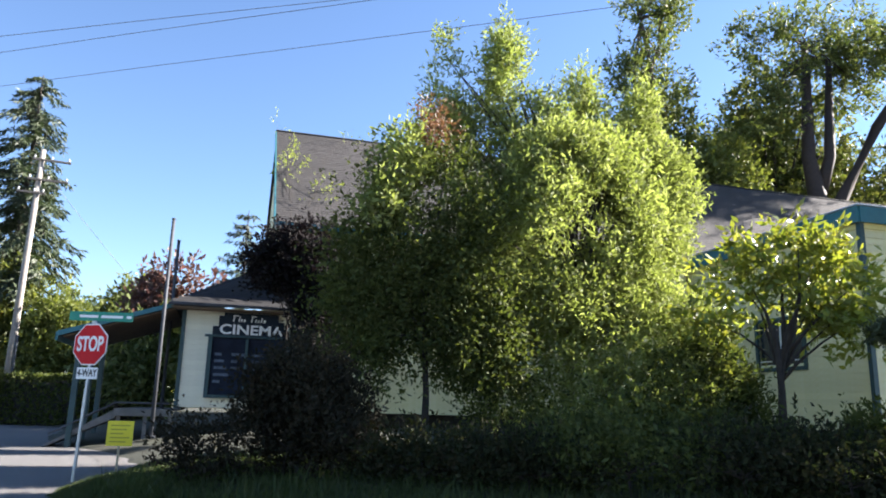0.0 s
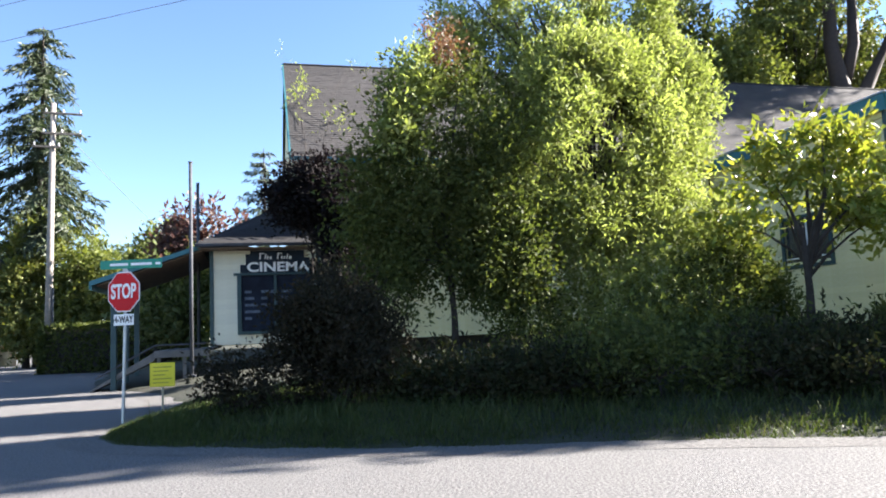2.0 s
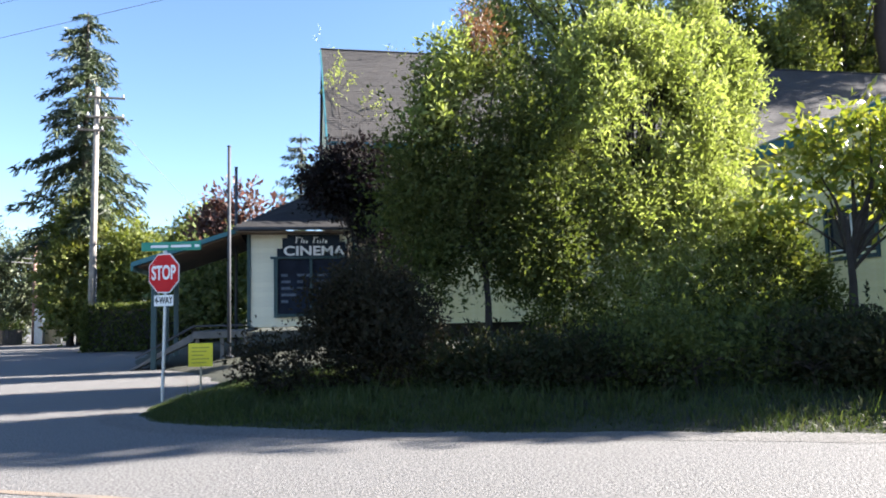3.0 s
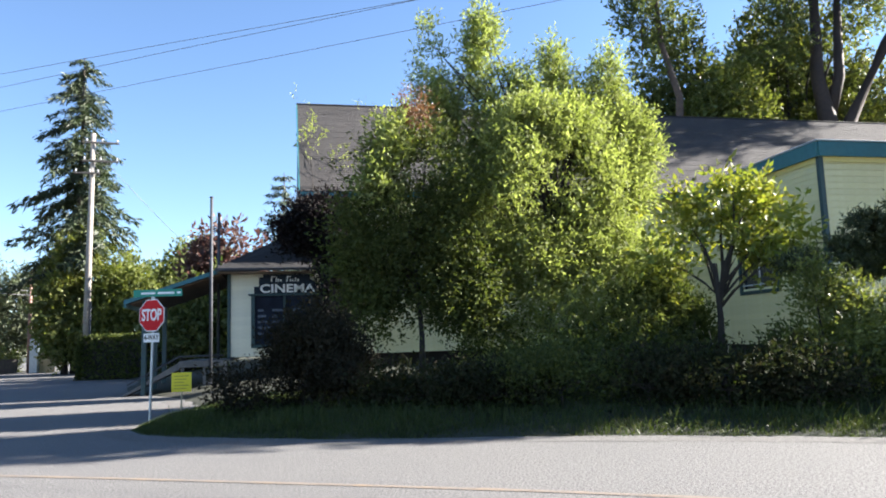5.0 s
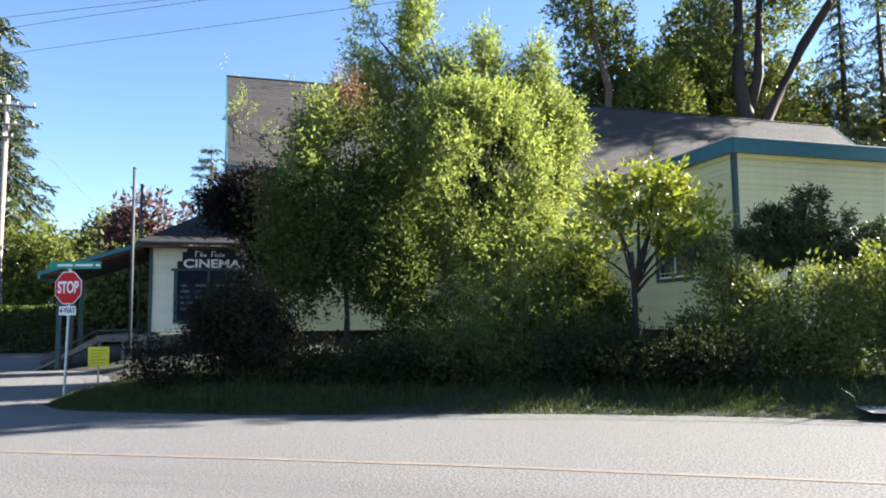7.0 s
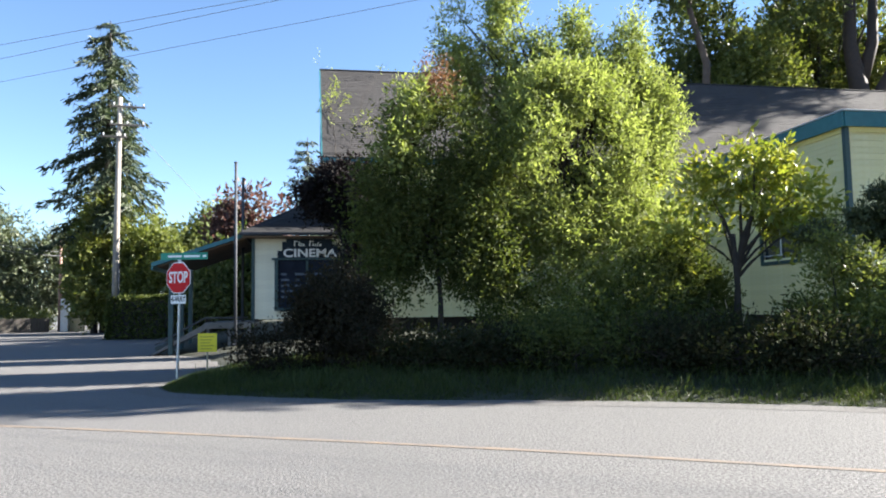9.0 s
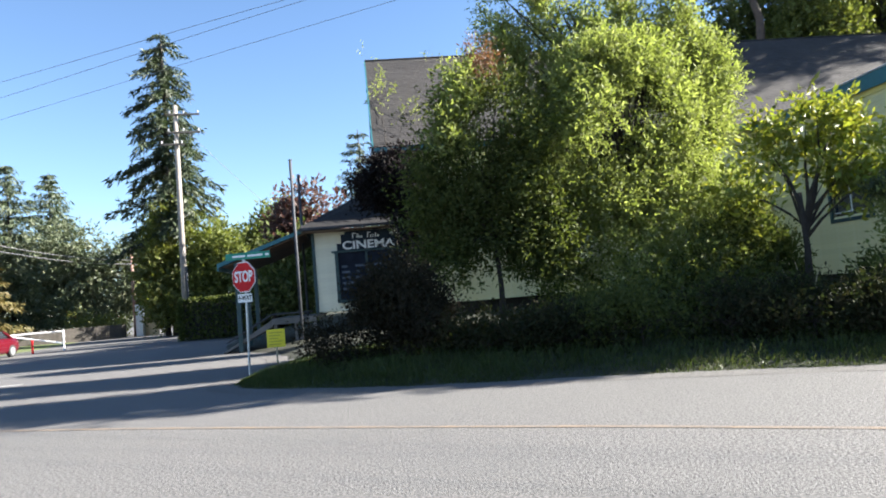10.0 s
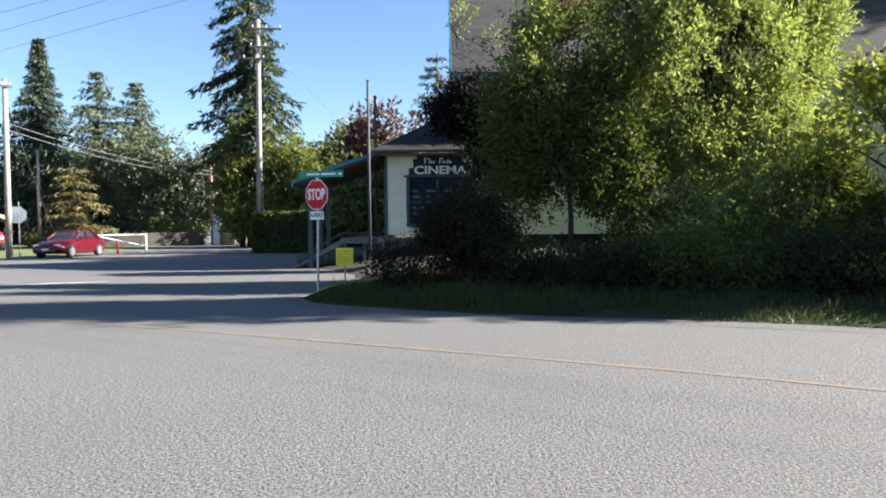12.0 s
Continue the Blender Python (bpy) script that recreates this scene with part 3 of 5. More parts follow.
def clapboards(wall_name, a, b, z0, z1, material, parent, exposure=0.17, openings=()):
    """A wall of lapped boards from a to b; each board is a piece of the wall."""
    a, b = Vector(a), Vector(b)
    run = b - a
    length, out = run.length, Vector((run.y, -run.x)).normalized()
    turn = Matrix.Translation((a.x, a.y, 0)) @ Matrix.Rotation(math.atan2(run.y, run.x), 4, "Z")
    bm = bmesh.new()
    cursor = 0.0
    for o0, o1, h0, h1 in openings:
        box(cursor, o0, 0, 0.16, z0, z1, m=turn, bm=bm)
        box(o0, o1, 0, 0.16, z0, h0, m=turn, bm=bm)
        box(o0, o1, 0, 0.16, h1, z1, m=turn, bm=bm)
        cursor = o1
    box(cursor, length, 0, 0.16, z0, z1, m=turn, bm=bm)
    wall = part(wall_name, bm, material, parent)
    rows = int((z1 - z0) / exposure)
    kinds = {}
    for r in range(rows):
        z = z0 + r * exposure
        spans, cursor = [], 0.0
        for o0, o1, h0, h1 in openings:
            if h0 - 0.05 < z < h1:
                spans.append((cursor, o0))
                cursor = o1
        spans.append((cursor, length))
        for s0, s1 in spans:
            key = (round(s0, 2), round(s1, 2))
            if key not in kinds:
                bm = bmesh.new()
                prof = [(-0.002, 0), (-0.024, 0), (-0.023, 0.01), (-0.004, exposure * 1.04)]
                e0 = [bm.verts.new((s0, y, zz)) for y, zz in prof]
                e1 = [bm.verts.new((s1, y, zz)) for y, zz in prof]
                bm.faces.new(e0)
                bm.faces.new(e1[::-1])
                for i in range(4):
                    j = (i + 1) % 4
                    bm.faces.new((e0[i], e0[j], e1[j], e1[i]))
                bmesh.ops.recalc_face_normals(bm, faces=bm.faces)
                me = bpy.data.meshes.new("board")
                bm.to_mesh(me)
                bm.free()
                me.materials.append(material)
                kinds[key] = me
            ob = attach(new("board", kinds[key]), wall)
            ob.matrix_basis = turn @ Matrix.Translation((0, 0.0012 * ((r * 7) % 3 - 1), z))
    return wall


# hall: long front wall, hidden back and ends
clapboards("front_wall", (0.45, 27.0), (15.3, 27.0), 1.1, 6.9, M_SIDING, hall)
part("back_wall", box(0.45, 31.5, 35.85, 36.0, 1.1, 6.9), M_SIDING, hall)
# solid dark box painted as the shade of the open crawlspace
part("crawlspace_shade", box(0.6, 31, 27.5, 35.6, 0.3, 1.1), M_SHADE, hall)
for gx in (0.45, 31.4):
    part("gable_wall", prism([(27.0, 1.1), (36.0, 1.1), (36.0, 6.9), (31.5, 11.3), (27.0, 6.9)], 0.15, Matrix.Translation((gx + 0.15, 0, 0)) @ Matrix.Rotation(radians(90), 4, "Z")), M_SIDING, hall)


def shingle_slope(name, corner, along, down, length, drop, material, parent, course=0.145, end_shift=0.0, start_shift=0.0):
    """A roof slope laid in lapped courses."""
    corner, along, down = Vector(corner), Vector(along).normalized(), Vector(down).normalized()
    up = along.cross(down).normalized()
    if up.z < 0:
        up = -up
    n = int(drop / course)
    verts, faces = [], []
    for i in range(n):
        s = (i + 0.5) / n
        ln = length + end_shift * s
        a, b = corner + along * (start_shift * s) + down * (i * course), corner + along * (start_shift * s) + down * ((i + 1.1) * course)
        sag = 0.012 * math.sin(i * 1.7)
        k = len(verts)
        for p, h in ((a, 0.002), (b, 0.011 + sag * 0.2), (b, -0.01)):
            verts += [p + up * h, p + along * ln + up * h]
        faces += [(k, k + 1, k + 3, k + 2), (k + 2, k + 3, k + 5, k + 4)]
    return raw(name, [tuple(v) for v in verts], faces, material, parent)


roof = part("roof", prism([(26.45, 6.86), (31.5, 11.66), (36.55, 6.86), (36.45, 6.7), (31.5, 11.42), (26.55, 6.7)], 31.6, Matrix.Translation((31.95, 0, 0)) @ Matrix.Rotation(radians(90), 4, "Z")), M_SHINGLE, hall, "weathered grey-brown shingle roof")
shingle_slope("shingle_course", (0.34, 31.5, 11.67), (1, 0, 0), (0, -5.05, -4.8), 31.3, 6.97, M_SHINGLE, roof, end_shift=1.0)
part("ridge_cap", tube([(0.33, 31.5, 11.68), (31.7, 31.5, 11.68)], [0.05], 6), M_DARKROOF, roof)
for gx, lab in ((0.30, "teal rake board at the gable"), (31.97, "")):
    part("rake_board", prism([(26.42, 6.90), (31.5, 11.70), (31.5, 11.45), (26.6, 6.66)], 0.05, Matrix.Translation((gx + 0.05, 0, 0)) @ Matrix.Rotation(radians(90), 4, "Z")), M_TEAL, roof, lab)
part("eave_fascia", box(0.35, 15.2, 26.40, 26.44, 6.66, 6.84), M_TEAL, roof)

# lobby at the street end
lobby = part("lobby", box(-1.9, 1.0, 26.92, 33.0, 1.12, 4.0), M_LOBBY, hall)
clapboards("lobby_front_wall", (-2.0, 26.75), (1.05, 26.75), 1.15, 4.02, M_LOBBY, hall, 0.15)
part("lobby_corner_board", box(-2.11, -2.0, 26.69, 26.86, 1.1, 4.02, 0.008), M_DARKTEAL, hall, "dark corner board of the lobby")
part("lobby_inner_corner", box(1.05, 1.16, 26.69, 26.86, 1.1, 4.02, 0.008), M_DARKTEAL, hall)
# side wall coloured near black for the shade under the canopy
part("lobby_side_wall", box(-2.0, -1.88, 26.86, 33.0, 1.1, 4.02), M_SHADE, hall)
bm = bmesh.new()
vs = [bm.verts.new(v) for v in ((-2.45, 26.02, 4.02), (1.15, 26.02, 4.02), (1.15, 27.9, 5.45), (0.4, 28.6, 5.75), (0.4, 33.3, 5.75), (-2.45, 33.3, 4.02),
                                (-2.45, 26.02, 4.10), (1.15, 26.02, 4.10), (1.15, 27.9, 5.54), (0.4, 28.6, 5.85), (0.4, 33.3, 5.85), (-2.45, 33.3, 4.10))]
for f in ((6, 7, 8, 9), (6, 9, 10, 11), (0, 1, 7, 6), (1, 2, 8, 7), (0, 6, 11, 5), (0, 3, 2, 1), (0, 5, 4, 3)):
    bm.faces.new([vs[i] for i in f])
lobby_roof = part("lobby_roof", bm, M_DARKROOF, hall, "dark hipped shingle roof over the lobby")
shingle_slope("shingle_course", (-2.45, 26.02, 4.12), (1, 0, 0), (0, 2.58, 1.74), 3.6, 3.0, M_DARKROOF, lobby_roof, end_shift=-3.0, start_shift=2.8)
part("lobby_fascia", box(-2.48, 1.17, 25.97, 26.01, 4.02, 4.11, 0.006), M_PIPE, hall, "weathered grey gutter along the eave")
part("lobby_soffit", box(-2.4, 1.1, 26.02, 26.7, 3.96, 3.99), M_UNDER, hall)

# entrance canopy, deck and ramp
prof = [(-5.25, 3.0), (-2.35, 3.98), (-2.35, 4.06), (-5.25, 3.08)]
canopy = part("canopy_roof", prism(prof, 5.2, Matrix.Translation((0, 26.2, 0))), M_DARKROOF, hall, "sloping canopy roof over the entrance deck")
part("canopy_soffit", prism([(-5.15, 2.96), (-2.3, 3.925), (-2.3, 3.965), (-5.15, 3.0)], 5.0, Matrix.Translation((0, 26.3, 0))), M_UNDER, canopy, "brown boarded underside")
part("canopy_fascia", prism([(-5.32, 2.96), (-2.33, 3.96), (-2.33, 4.1), (-5.32, 3.1)], 0.04, Matrix.Translation((0, 26.14, 0))), M_TEAL, canopy, "teal rake board")
part("canopy_eave", box(-5.33, -5.27, 26.18, 31.4, 2.86, 3.1), M_TEAL, canopy)
for py in (26.35, 28.4, 30.4):
    part("canopy_post", box(-4.78, -4.63, py - 0.07, py + 0.07, -0.05, 3.1, 0.01), M_DARKTEAL, hall, "dark teal square porch post")
for py in range(12):
    part("deck_plank", box(-3.6, -2.0, 26.3 + py * 0.4, 26.3 + py * 0.4 + 0.385, 1.02, 1.07), M_DECK, hall)
part("deck_rim", box(-3.62, -2.1, 26.24, 26.285, 0.86, 1.06, 0.006), M_DECK, hall, "weathered rim board of the deck")
for px in (-3.5, -2.8, -2.15):
    part("deck_leg", box(px - 0.05, px + 0.05, 26.3, 26.4, -0.05, 1.02), M_DECK, hall)
part("ramp", prism([(-3.6, 1.04), (-5.35, 0.03), (-5.35, -0.03), (-3.6, 0.8)], 1.3, Matrix.Translation((0, 26.35, 0))), M_DECK, hall, "short grey ramp up to the deck")
part("ramp_rail", tube([(-5.2, 26.3, 0.35), (-3.6, 26.3, 1.22), (-2.2, 26.3, 1.22)], [0.03], 8), M_PIPE, hall)
door = part("entrance_door", box(-2.05, -2.01, 29.0, 29.95, 1.1, 3.12, 0.01), M_DARKTEAL, hall, "dark panelled entrance door")
part("door_handle", tube([(-2.1, 29.12, 2.05), (-2.1, 29.12, 2.25)], [0.012], 6), M_STEEL, door)

# the wing
wing_side = clapboards("wing_side_wall", (15.4, 27.0), (15.4, 19.15), 1.0, 6.55, M_SIDING, hall, 0.17, ((3.6, 5.5, 2.8, 4.2),))
clapboards("wing_front_wall", (15.4, 19.15), (31.0, 19.15), 1.0, 6.55, M_SIDING, hall, 0.19)
part("wing_end_wall", box(30.85, 31.0, 19.3, 27.0, 1.0, 6.6), M_SIDING, hall)
# the same painted shade below the wing
part("wing_crawl_shade", box(15.6, 30.8, 19.4, 26.9, 0.4, 1.0), M_SHADE, hall)
part("corner_board", box(15.30, 15.46, 19.06, 19.20, 0.9, 6.52, 0.01), M_DARKTEAL, hall, "dark teal corner board")
part("frieze_board", box(15.33, 15.37, 19.2, 27.0, 6.36, 6.53), M_FRIEZE, hall, "yellow frieze board under the eave")
part("frieze_board", box(15.46, 31.0, 19.08, 19.12, 6.36, 6.53), M_FRIEZE, hall)
wing_roof = part("wing_roof", box(15.28, 31.2, 19.04, 26.4, 6.84, 6.96), M_DARKROOF, hall, "flat roof of the wing")
part("wing_soffit", box(15.28, 31.2, 19.04, 26.9, 6.51, 6.54), M_FRIEZE, wing_roof)
part("wing_fascia", box(15.20, 15.26, 19.0, 26.5, 6.50, 6.95, 0.008), M_TEAL, wing_roof, "deep teal fascia board")
part("wing_fascia", box(15.265, 31.25, 18.96, 19.02, 6.50, 6.95, 0.008), M_TEAL, wing_roof, "deep teal fascia board")
part("drip_edge", box(15.17, 15.27, 18.93, 26.5, 6.955, 7.0, 0.006), M_FLASH, wing_roof)
part("drip_edge", box(15.275, 31.28, 18.93, 19.03, 6.955, 7.0, 0.006), M_FLASH, wing_roof)
win = part("window", box(15.45, 15.46, 21.5, 23.4, 2.8, 4.2), M_GLASS, hall, "dark window pane in the wing wall")
for y0, y1, z0, z1 in ((21.38, 21.5, 2.68, 4.3), (23.4, 23.52, 2.68, 4.3), (21.5, 23.4, 2.68, 2.8), (21.5, 23.4, 4.2, 4.3)):
    part("window_frame", box(15.33, 15.44, y0, y1, z0, z1, 0.006), M_DARKTEAL, win)
part("window_bar", box(15.39, 15.425, 22.43, 22.47, 2.8, 4.2), M_WHITEPAINT, win)
part("window_bar", box(15.39, 15.425, 21.5, 23.4, 2.98, 3.01), M_WHITEPAINT, win)

# sign, poster case, lamp
signb = thing("cinema_sign", -0.2, 26.66, 3.2, "dark stepped sign board with white cinema lettering", "sign")
part("board", prism([(-1.22, 3.26), (0.98, 3.26), (0.98, 3.52), (0.86, 3.52), (0.86, 3.72), (0.68, 3.72), (0.68, 3.94), (-0.92, 3.94), (-0.92, 3.84), (-1.06, 3.84), (-1.06, 3.52), (-1.22, 3.52)], 0.06, Matrix.Translation((0, 26.62, 0))), M_SIGN, signb)
face = Matrix.Translation((-0.1, 26.612, 3.43)) @ Matrix.Rotation(radians(90), 4, "X") @ Matrix.Diagonal((1.26, 1, 1, 1))
lettering("lettering", "CINEMA", 0.40, face, M_WHITE, signb, label="white capital letters reading CINEMA")
for i, (bx, bw, bh, sl) in enumerate(((-0.62, 0.04, 0.2, 0.1), (-0.56, 0.16, 0.03, 0.0), (-0.47, 0.035, 0.17, 0.2), (-0.40, 0.05, 0.1, 0.2), (-0.31, 0.06, 0.08, 0.2), (-0.1, 0.04, 0.2, 0.2), (-0.03, 0.15, 0.03, 0.0), (0.02, 0.04, 0.1, 0.2), (0.1, 0.035, 0.09, 0.2), (0.18, 0.035, 0.15, 0.2), (0.27, 0.07, 0.09, 0.3))):
    z0 = 3.68 if bh > 0.04 else 3.84
    part("script_stroke", box(-bw / 2, bw / 2, -0.006, 0.006, 0, bh, m=Matrix.Translation((bx - 0.02, 26.608, z0)) @ Matrix.Rotation(sl, 4, "Y")), M_WHITE, signb)
case = thing("poster_case", -0.2, 26.66, 1.45, "dark glazed poster case on the cinema wall", "display case")
part("backing", box(-1.2, 1.0, 26.66, 26.71, 1.5, 3.2), M_POSTER, case)
for x0, x1, z0, z1 in ((-1.32, -1.2, 1.42, 3.22), (0.92, 1.02, 1.42, 3.22), (-1.2, 0.92, 1.42, 1.52), (-1.42, 1.04, 3.20, 3.27), (-0.24, -0.16, 1.52, 3.18)):
    part("frame", box(x0, x1, 26.58, 26.68, z0, z1, 0.008), M_DARKTEAL, case)
for i in range(5):
    for k in range(3):
        w = 0.2 + 0.08 * ((i * 5 + k * 3) % 4)
        x0 = -1.1 if k == 0 else (-0.62 if k == 1 else -0.02)
        if k == 1 and i > 2:
            continue
        part("printed_bar", box(x0, x0 + w * (0.9 if k else 1), 26.648, 26.657, 2.66 - i * 0.2, 2.74 - i * 0.2), M_POSTERBAR, case)
lampo = thing("sign_lamp", 0.25, 26.7, 4.0, "small black lamp fixed above the sign", "lamp")
part("shade", box(0.05, 0.42, 26.4, 26.58, 3.94, 4.02, 0.02), M_TRIM, lampo)
part("arm", tube([(0.23, 26.68, 3.9), (0.23, 26.6, 3.98), (0.23, 26.5, 4.0)], [0.018], 6), M_TRIM, lampo)

for i, (px, py) in enumerate(((-2.56, 25.83), (-2.6, 28.9))):
    pole = thing("steel_mast", px, py, 0.4, "tall thin weathered steel mast beside the entrance", "mast", "masts at the entrance")
    part("shaft", tube([(px, py, 0.35), (px, py, 6.47)], [0.055, 0.05], 10), M_PIPE, pole, smooth=True)
    part("cap", tube([(px, py, 6.47), (px, py, 6.5)], [0.062], 10), M_PIPE, pole)
    part("foot_plate", box(px - 0.12, px + 0.12, py - 0.12, py + 0.12, 0.3, 0.36, 0.01), M_PIPE, pole)


# ---------------------------------------------------------------- signs at the corner
def octagon(r, depth, y=0.0):
    bm = bmesh.new()
    ring = [(r * math.cos(math.pi / 8 + k * math.pi / 4) / math.cos(math.pi / 8), r * math.sin(math.pi / 8 + k * math.pi / 4) / math.cos(math.pi / 8)) for k in range(8)]
    return prism(ring, depth, Matrix.Translation((0, y, 0)), bm)


STOP_AT = (-2.86, 17.02)
stop = thing("stop_sign", *STOP_AT, 0.0, "red octagonal stop sign with an all-way plate on a steel post", "road sign")
turn = Matrix.Translation((*STOP_AT, 0)) @ Matrix.Rotation(radians(-34), 4, "Z")
part("post", box(-0.028, 0.028, -0.018, 0.018, -0.05, 2.55, 0.007, turn @ Matrix.Translation((0, 0, 1.5)) @ Matrix.Rotation(radians(1.5), 4, "Y") @ Matrix.Translation((0, 0, -1.5))), M_STEEL, stop)
panel = part("panel", octagon(0.336, 0.006, -0.032), M_WHITE, stop, "red octagon with a white rim")
panel.data.transform(turn @ Matrix.Translation((0, 0, 2.18)))
field = part("red_field", octagon(0.317, 0.004, -0.04), M_RED, panel)
field.data.transform(turn @ Matrix.Translation((0, 0, 2.18)))
lettering("lettering", "STOP", 0.335, turn @ Matrix.Translation((0, -0.043, 2.18)) @ Matrix.Rotation(radians(90), 4, "X") @ Matrix.Diagonal((0.66, 1, 1, 1)), M_WHITE, panel, 0.002, "white letters reading STOP")
plate = part("all_way_plate", box(-0.21, 0.21, -0.034, -0.028, 1.62, 1.805, m=turn), M_WHITE, stop, "small white plate below the octagon")
lettering("plate_lettering", "4-WAY", 0.16, turn @ Matrix.Translation((0, -0.036, 1.713)) @ Matrix.Rotation(radians(90), 4, "X") @ Matrix.Diagonal((0.78, 1, 1, 1)), M_BLACK, plate, 0.002, "black letters reading 4-WAY")
tn2 = Matrix.Translation((*STOP_AT, 0)) @ Matrix.Rotation(radians(-12), 4, "Z") @ Matrix.Translation((0.1, 0, 0))
blade = part("street_name_blade", box(-0.515, 0.515, -0.012, 0.012, 2.57, 2.725, 0.005, tn2), M_GREENSIGN, stop, "green street name blade")
for x0, w in ((-0.35, 0.3), (0.0, 0.35), (0.41, 0.08)):
    part("name_bar", box(x0, x0 + w, -0.0135, -0.0125, 2.625, 2.668, m=tn2), M_WHITE, blade)
part("blade_bracket", box(-0.135, -0.065, -0.02, 0.02, 2.52, 2.575, 0.004, tn2), M_STEEL, stop)

yel = thing("yard_sign", -2.25, 17.12, 0.15, "small bright yellow notice board on a thin stake", "sign")
ty = Matrix.Translation((-2.28, 17.12, 0)) @ Matrix.Rotation(radians(-6), 4, "Z")
part("stake", box(-0.018, 0.018, -0.012, 0.012, 0.0, 0.92, 0.004, ty), M_STAKE, yel)
yb = part("board", box(-0.205, 0.205, -0.02, -0.013, 0.565, 0.965, 0.002, ty), M_YELLOW, yel)
for i in range(5):
    part("print_bar", box(-0.15, 0.15 - 0.05 * (i % 3), -0.0235, -0.0205, 0.88 - i * 0.065, 0.90 - i * 0.065, m=ty), M_YELLOWTEXT, yb)


# ---------------------------------------------------------------- poles and wires
def pole(x, y, h, r, label, arms=(), lean=(0, 0), group="utility poles", wood=M_WOODPOLE):
    root = thing("utility_pole", x, y, -0.05, label, "utility pole", group)
    top = (x + lean[0], y + lean[1], h)
    part("shaft", tube([(x, y, -0.1), (x + lean[0] * 0.5, y + lean[1] * 0.5, h * 0.5), top], [r, r * 0.85, r * 0.68], 12), wood, root, smooth=True)
    for z, x0, x1, ang in arms:
        m = Matrix.Translation((x + lean[0] * z / h, y + lean[1] * z / h, z)) @ Matrix.Rotation(radians(ang), 4, "Z")
        arm = part("cross_arm", box(x0, x1, -0.2, -0.1, -0.05, 0.05, 0.008, m), M_ARM, root)
        for s in (x0 + 0.1, (x0 + x1) / 2 if x1 - x0 > 1.6 else x1 - 0.5, x1 - 0.1):
            part("insulator", tube([m @ Vector((s, -0.15, 0.06)), m @ Vector((s, -0.15, 0.13)), m @ Vector((s, -0.15, 0.22))], [0.03, 0.055, 0.035], 8), M_CERAMIC, arm)
    return root


pole(-10.8, 43.6, 13.6, 0.19, "tall weathered wooden utility pole with cross arms", ((13.05, -0.4, 1.35, 8), (12.0, -0.5, 1.35, 8), (11.3, -0.9, 0.4, 8)), (0.12, 0))
tall = bpy.data.objects["utility_pole"]
part("cable_guard", tube([(-10.58, 43.5, 0.1), (-10.56, 43.5, 4.2)], [0.05], 6), M_PIPE, tall)
pole(-22.85, 38.97, 9.4, 0.17, "pale wooden utility pole carrying many wires", ((9.0, -0.25, 0.3, 40),), (0.02, 0))
pole(-31.2, 57.2, 7.7, 0.13, "thin pale wooden utility pole on the lawn")
pole(-20.9, 67.0, 7.8, 0.17, "short red-brown wooden utility pole", (), (-0.05, 0), wood=M_REDPOLE)


def wire(points, sag, parent, radius=0.011):
    bm = bmesh.new()
    for a, b in zip(points, points[1:]):
        a, b = Vector(a), Vector(b)
        tube([a.lerp(b, t / 14) - Vector((0, 0, 4 * sag * (t / 14) * (1 - t / 14))) for t in range(15)], [radius], 5, bm, cap=False)
    return part("wire", bm, M_WIRE, parent, smooth=True)


span = thing("overhead_wires", 0, 18, 8.4, "thin dark power wires strung along the road", "wires")
for (ax, ay), (bx, by), z in (((-4.8, 21.3), (6.9, 13.6), 8.55), ((-4.7, 19.6), (3.0, 14.6), 8.55), ((-4.7, 19.0), (3.9, 14.1), 8.55)):
    d = Vector((bx - ax, by - ay)).normalized()
    wire([(ax - d.x * 75, ay - d.y * 75, z + 0.9), (ax + d.x * 2, ay + d.y * 2, z), (ax + d.x * 60, ay + d.y * 60, z + 0.6)], 0.25, span, 0.0065)
span2 = thing("street_wires", -22, 50, 8, "dark cables between the wooden poles of the side street", "wires")
for k, (dz, dx) in enumerate(((0.0, 0.0), (-0.5, 0.1), (-0.65, -0.1), (-1.0, 0.05), (-1.15, -0.05))):
    wire([(-46 + dx, 14, 9.3 + dz * 1.3), (-22.85 + dx, 38.9, 9.15 + dz * 1.3)], 0.35, span2, 0.02 if k > 2 else 0.014)
for dz in (-1.6, -1.95):
    wire([(-22.8, 39.0, 8.7 + dz), (-20.9, 67.0, 8.3 + dz)], 0.5, span2, 0.025)
    wire([(-20.9, 67.0, 8.3 + dz), (-10.8, 92, 8.4 + dz)], 0.5, span2, 0.025)
wire([(-10.8, 43.6, 12.9), (-2.5, 60.0, 4.5)], 0.4, span2, 0.012)
wire([(-22.8, 39.0, 8.3), (-30.0, 57.0, 1.2)], 0.1, span2, 0.014)

sb = thing("street_sign", -22.55, 39.4, 0, "grey back of a road sign on a steel post", "road sign")
part("post", box(-22.58, -22.52, 39.38, 39.42, -0.05, 3.0, 0.006), M_STEEL, sb)
o = part("panel", octagon(0.44, 0.006), M_SIGNBACK, sb, "dull blue-grey back of the panel")
o.data.transform(Matrix.Translation((-22.6, 39.34, 2.3)) @ Matrix.Rotation(radians(38), 4, "Z"))


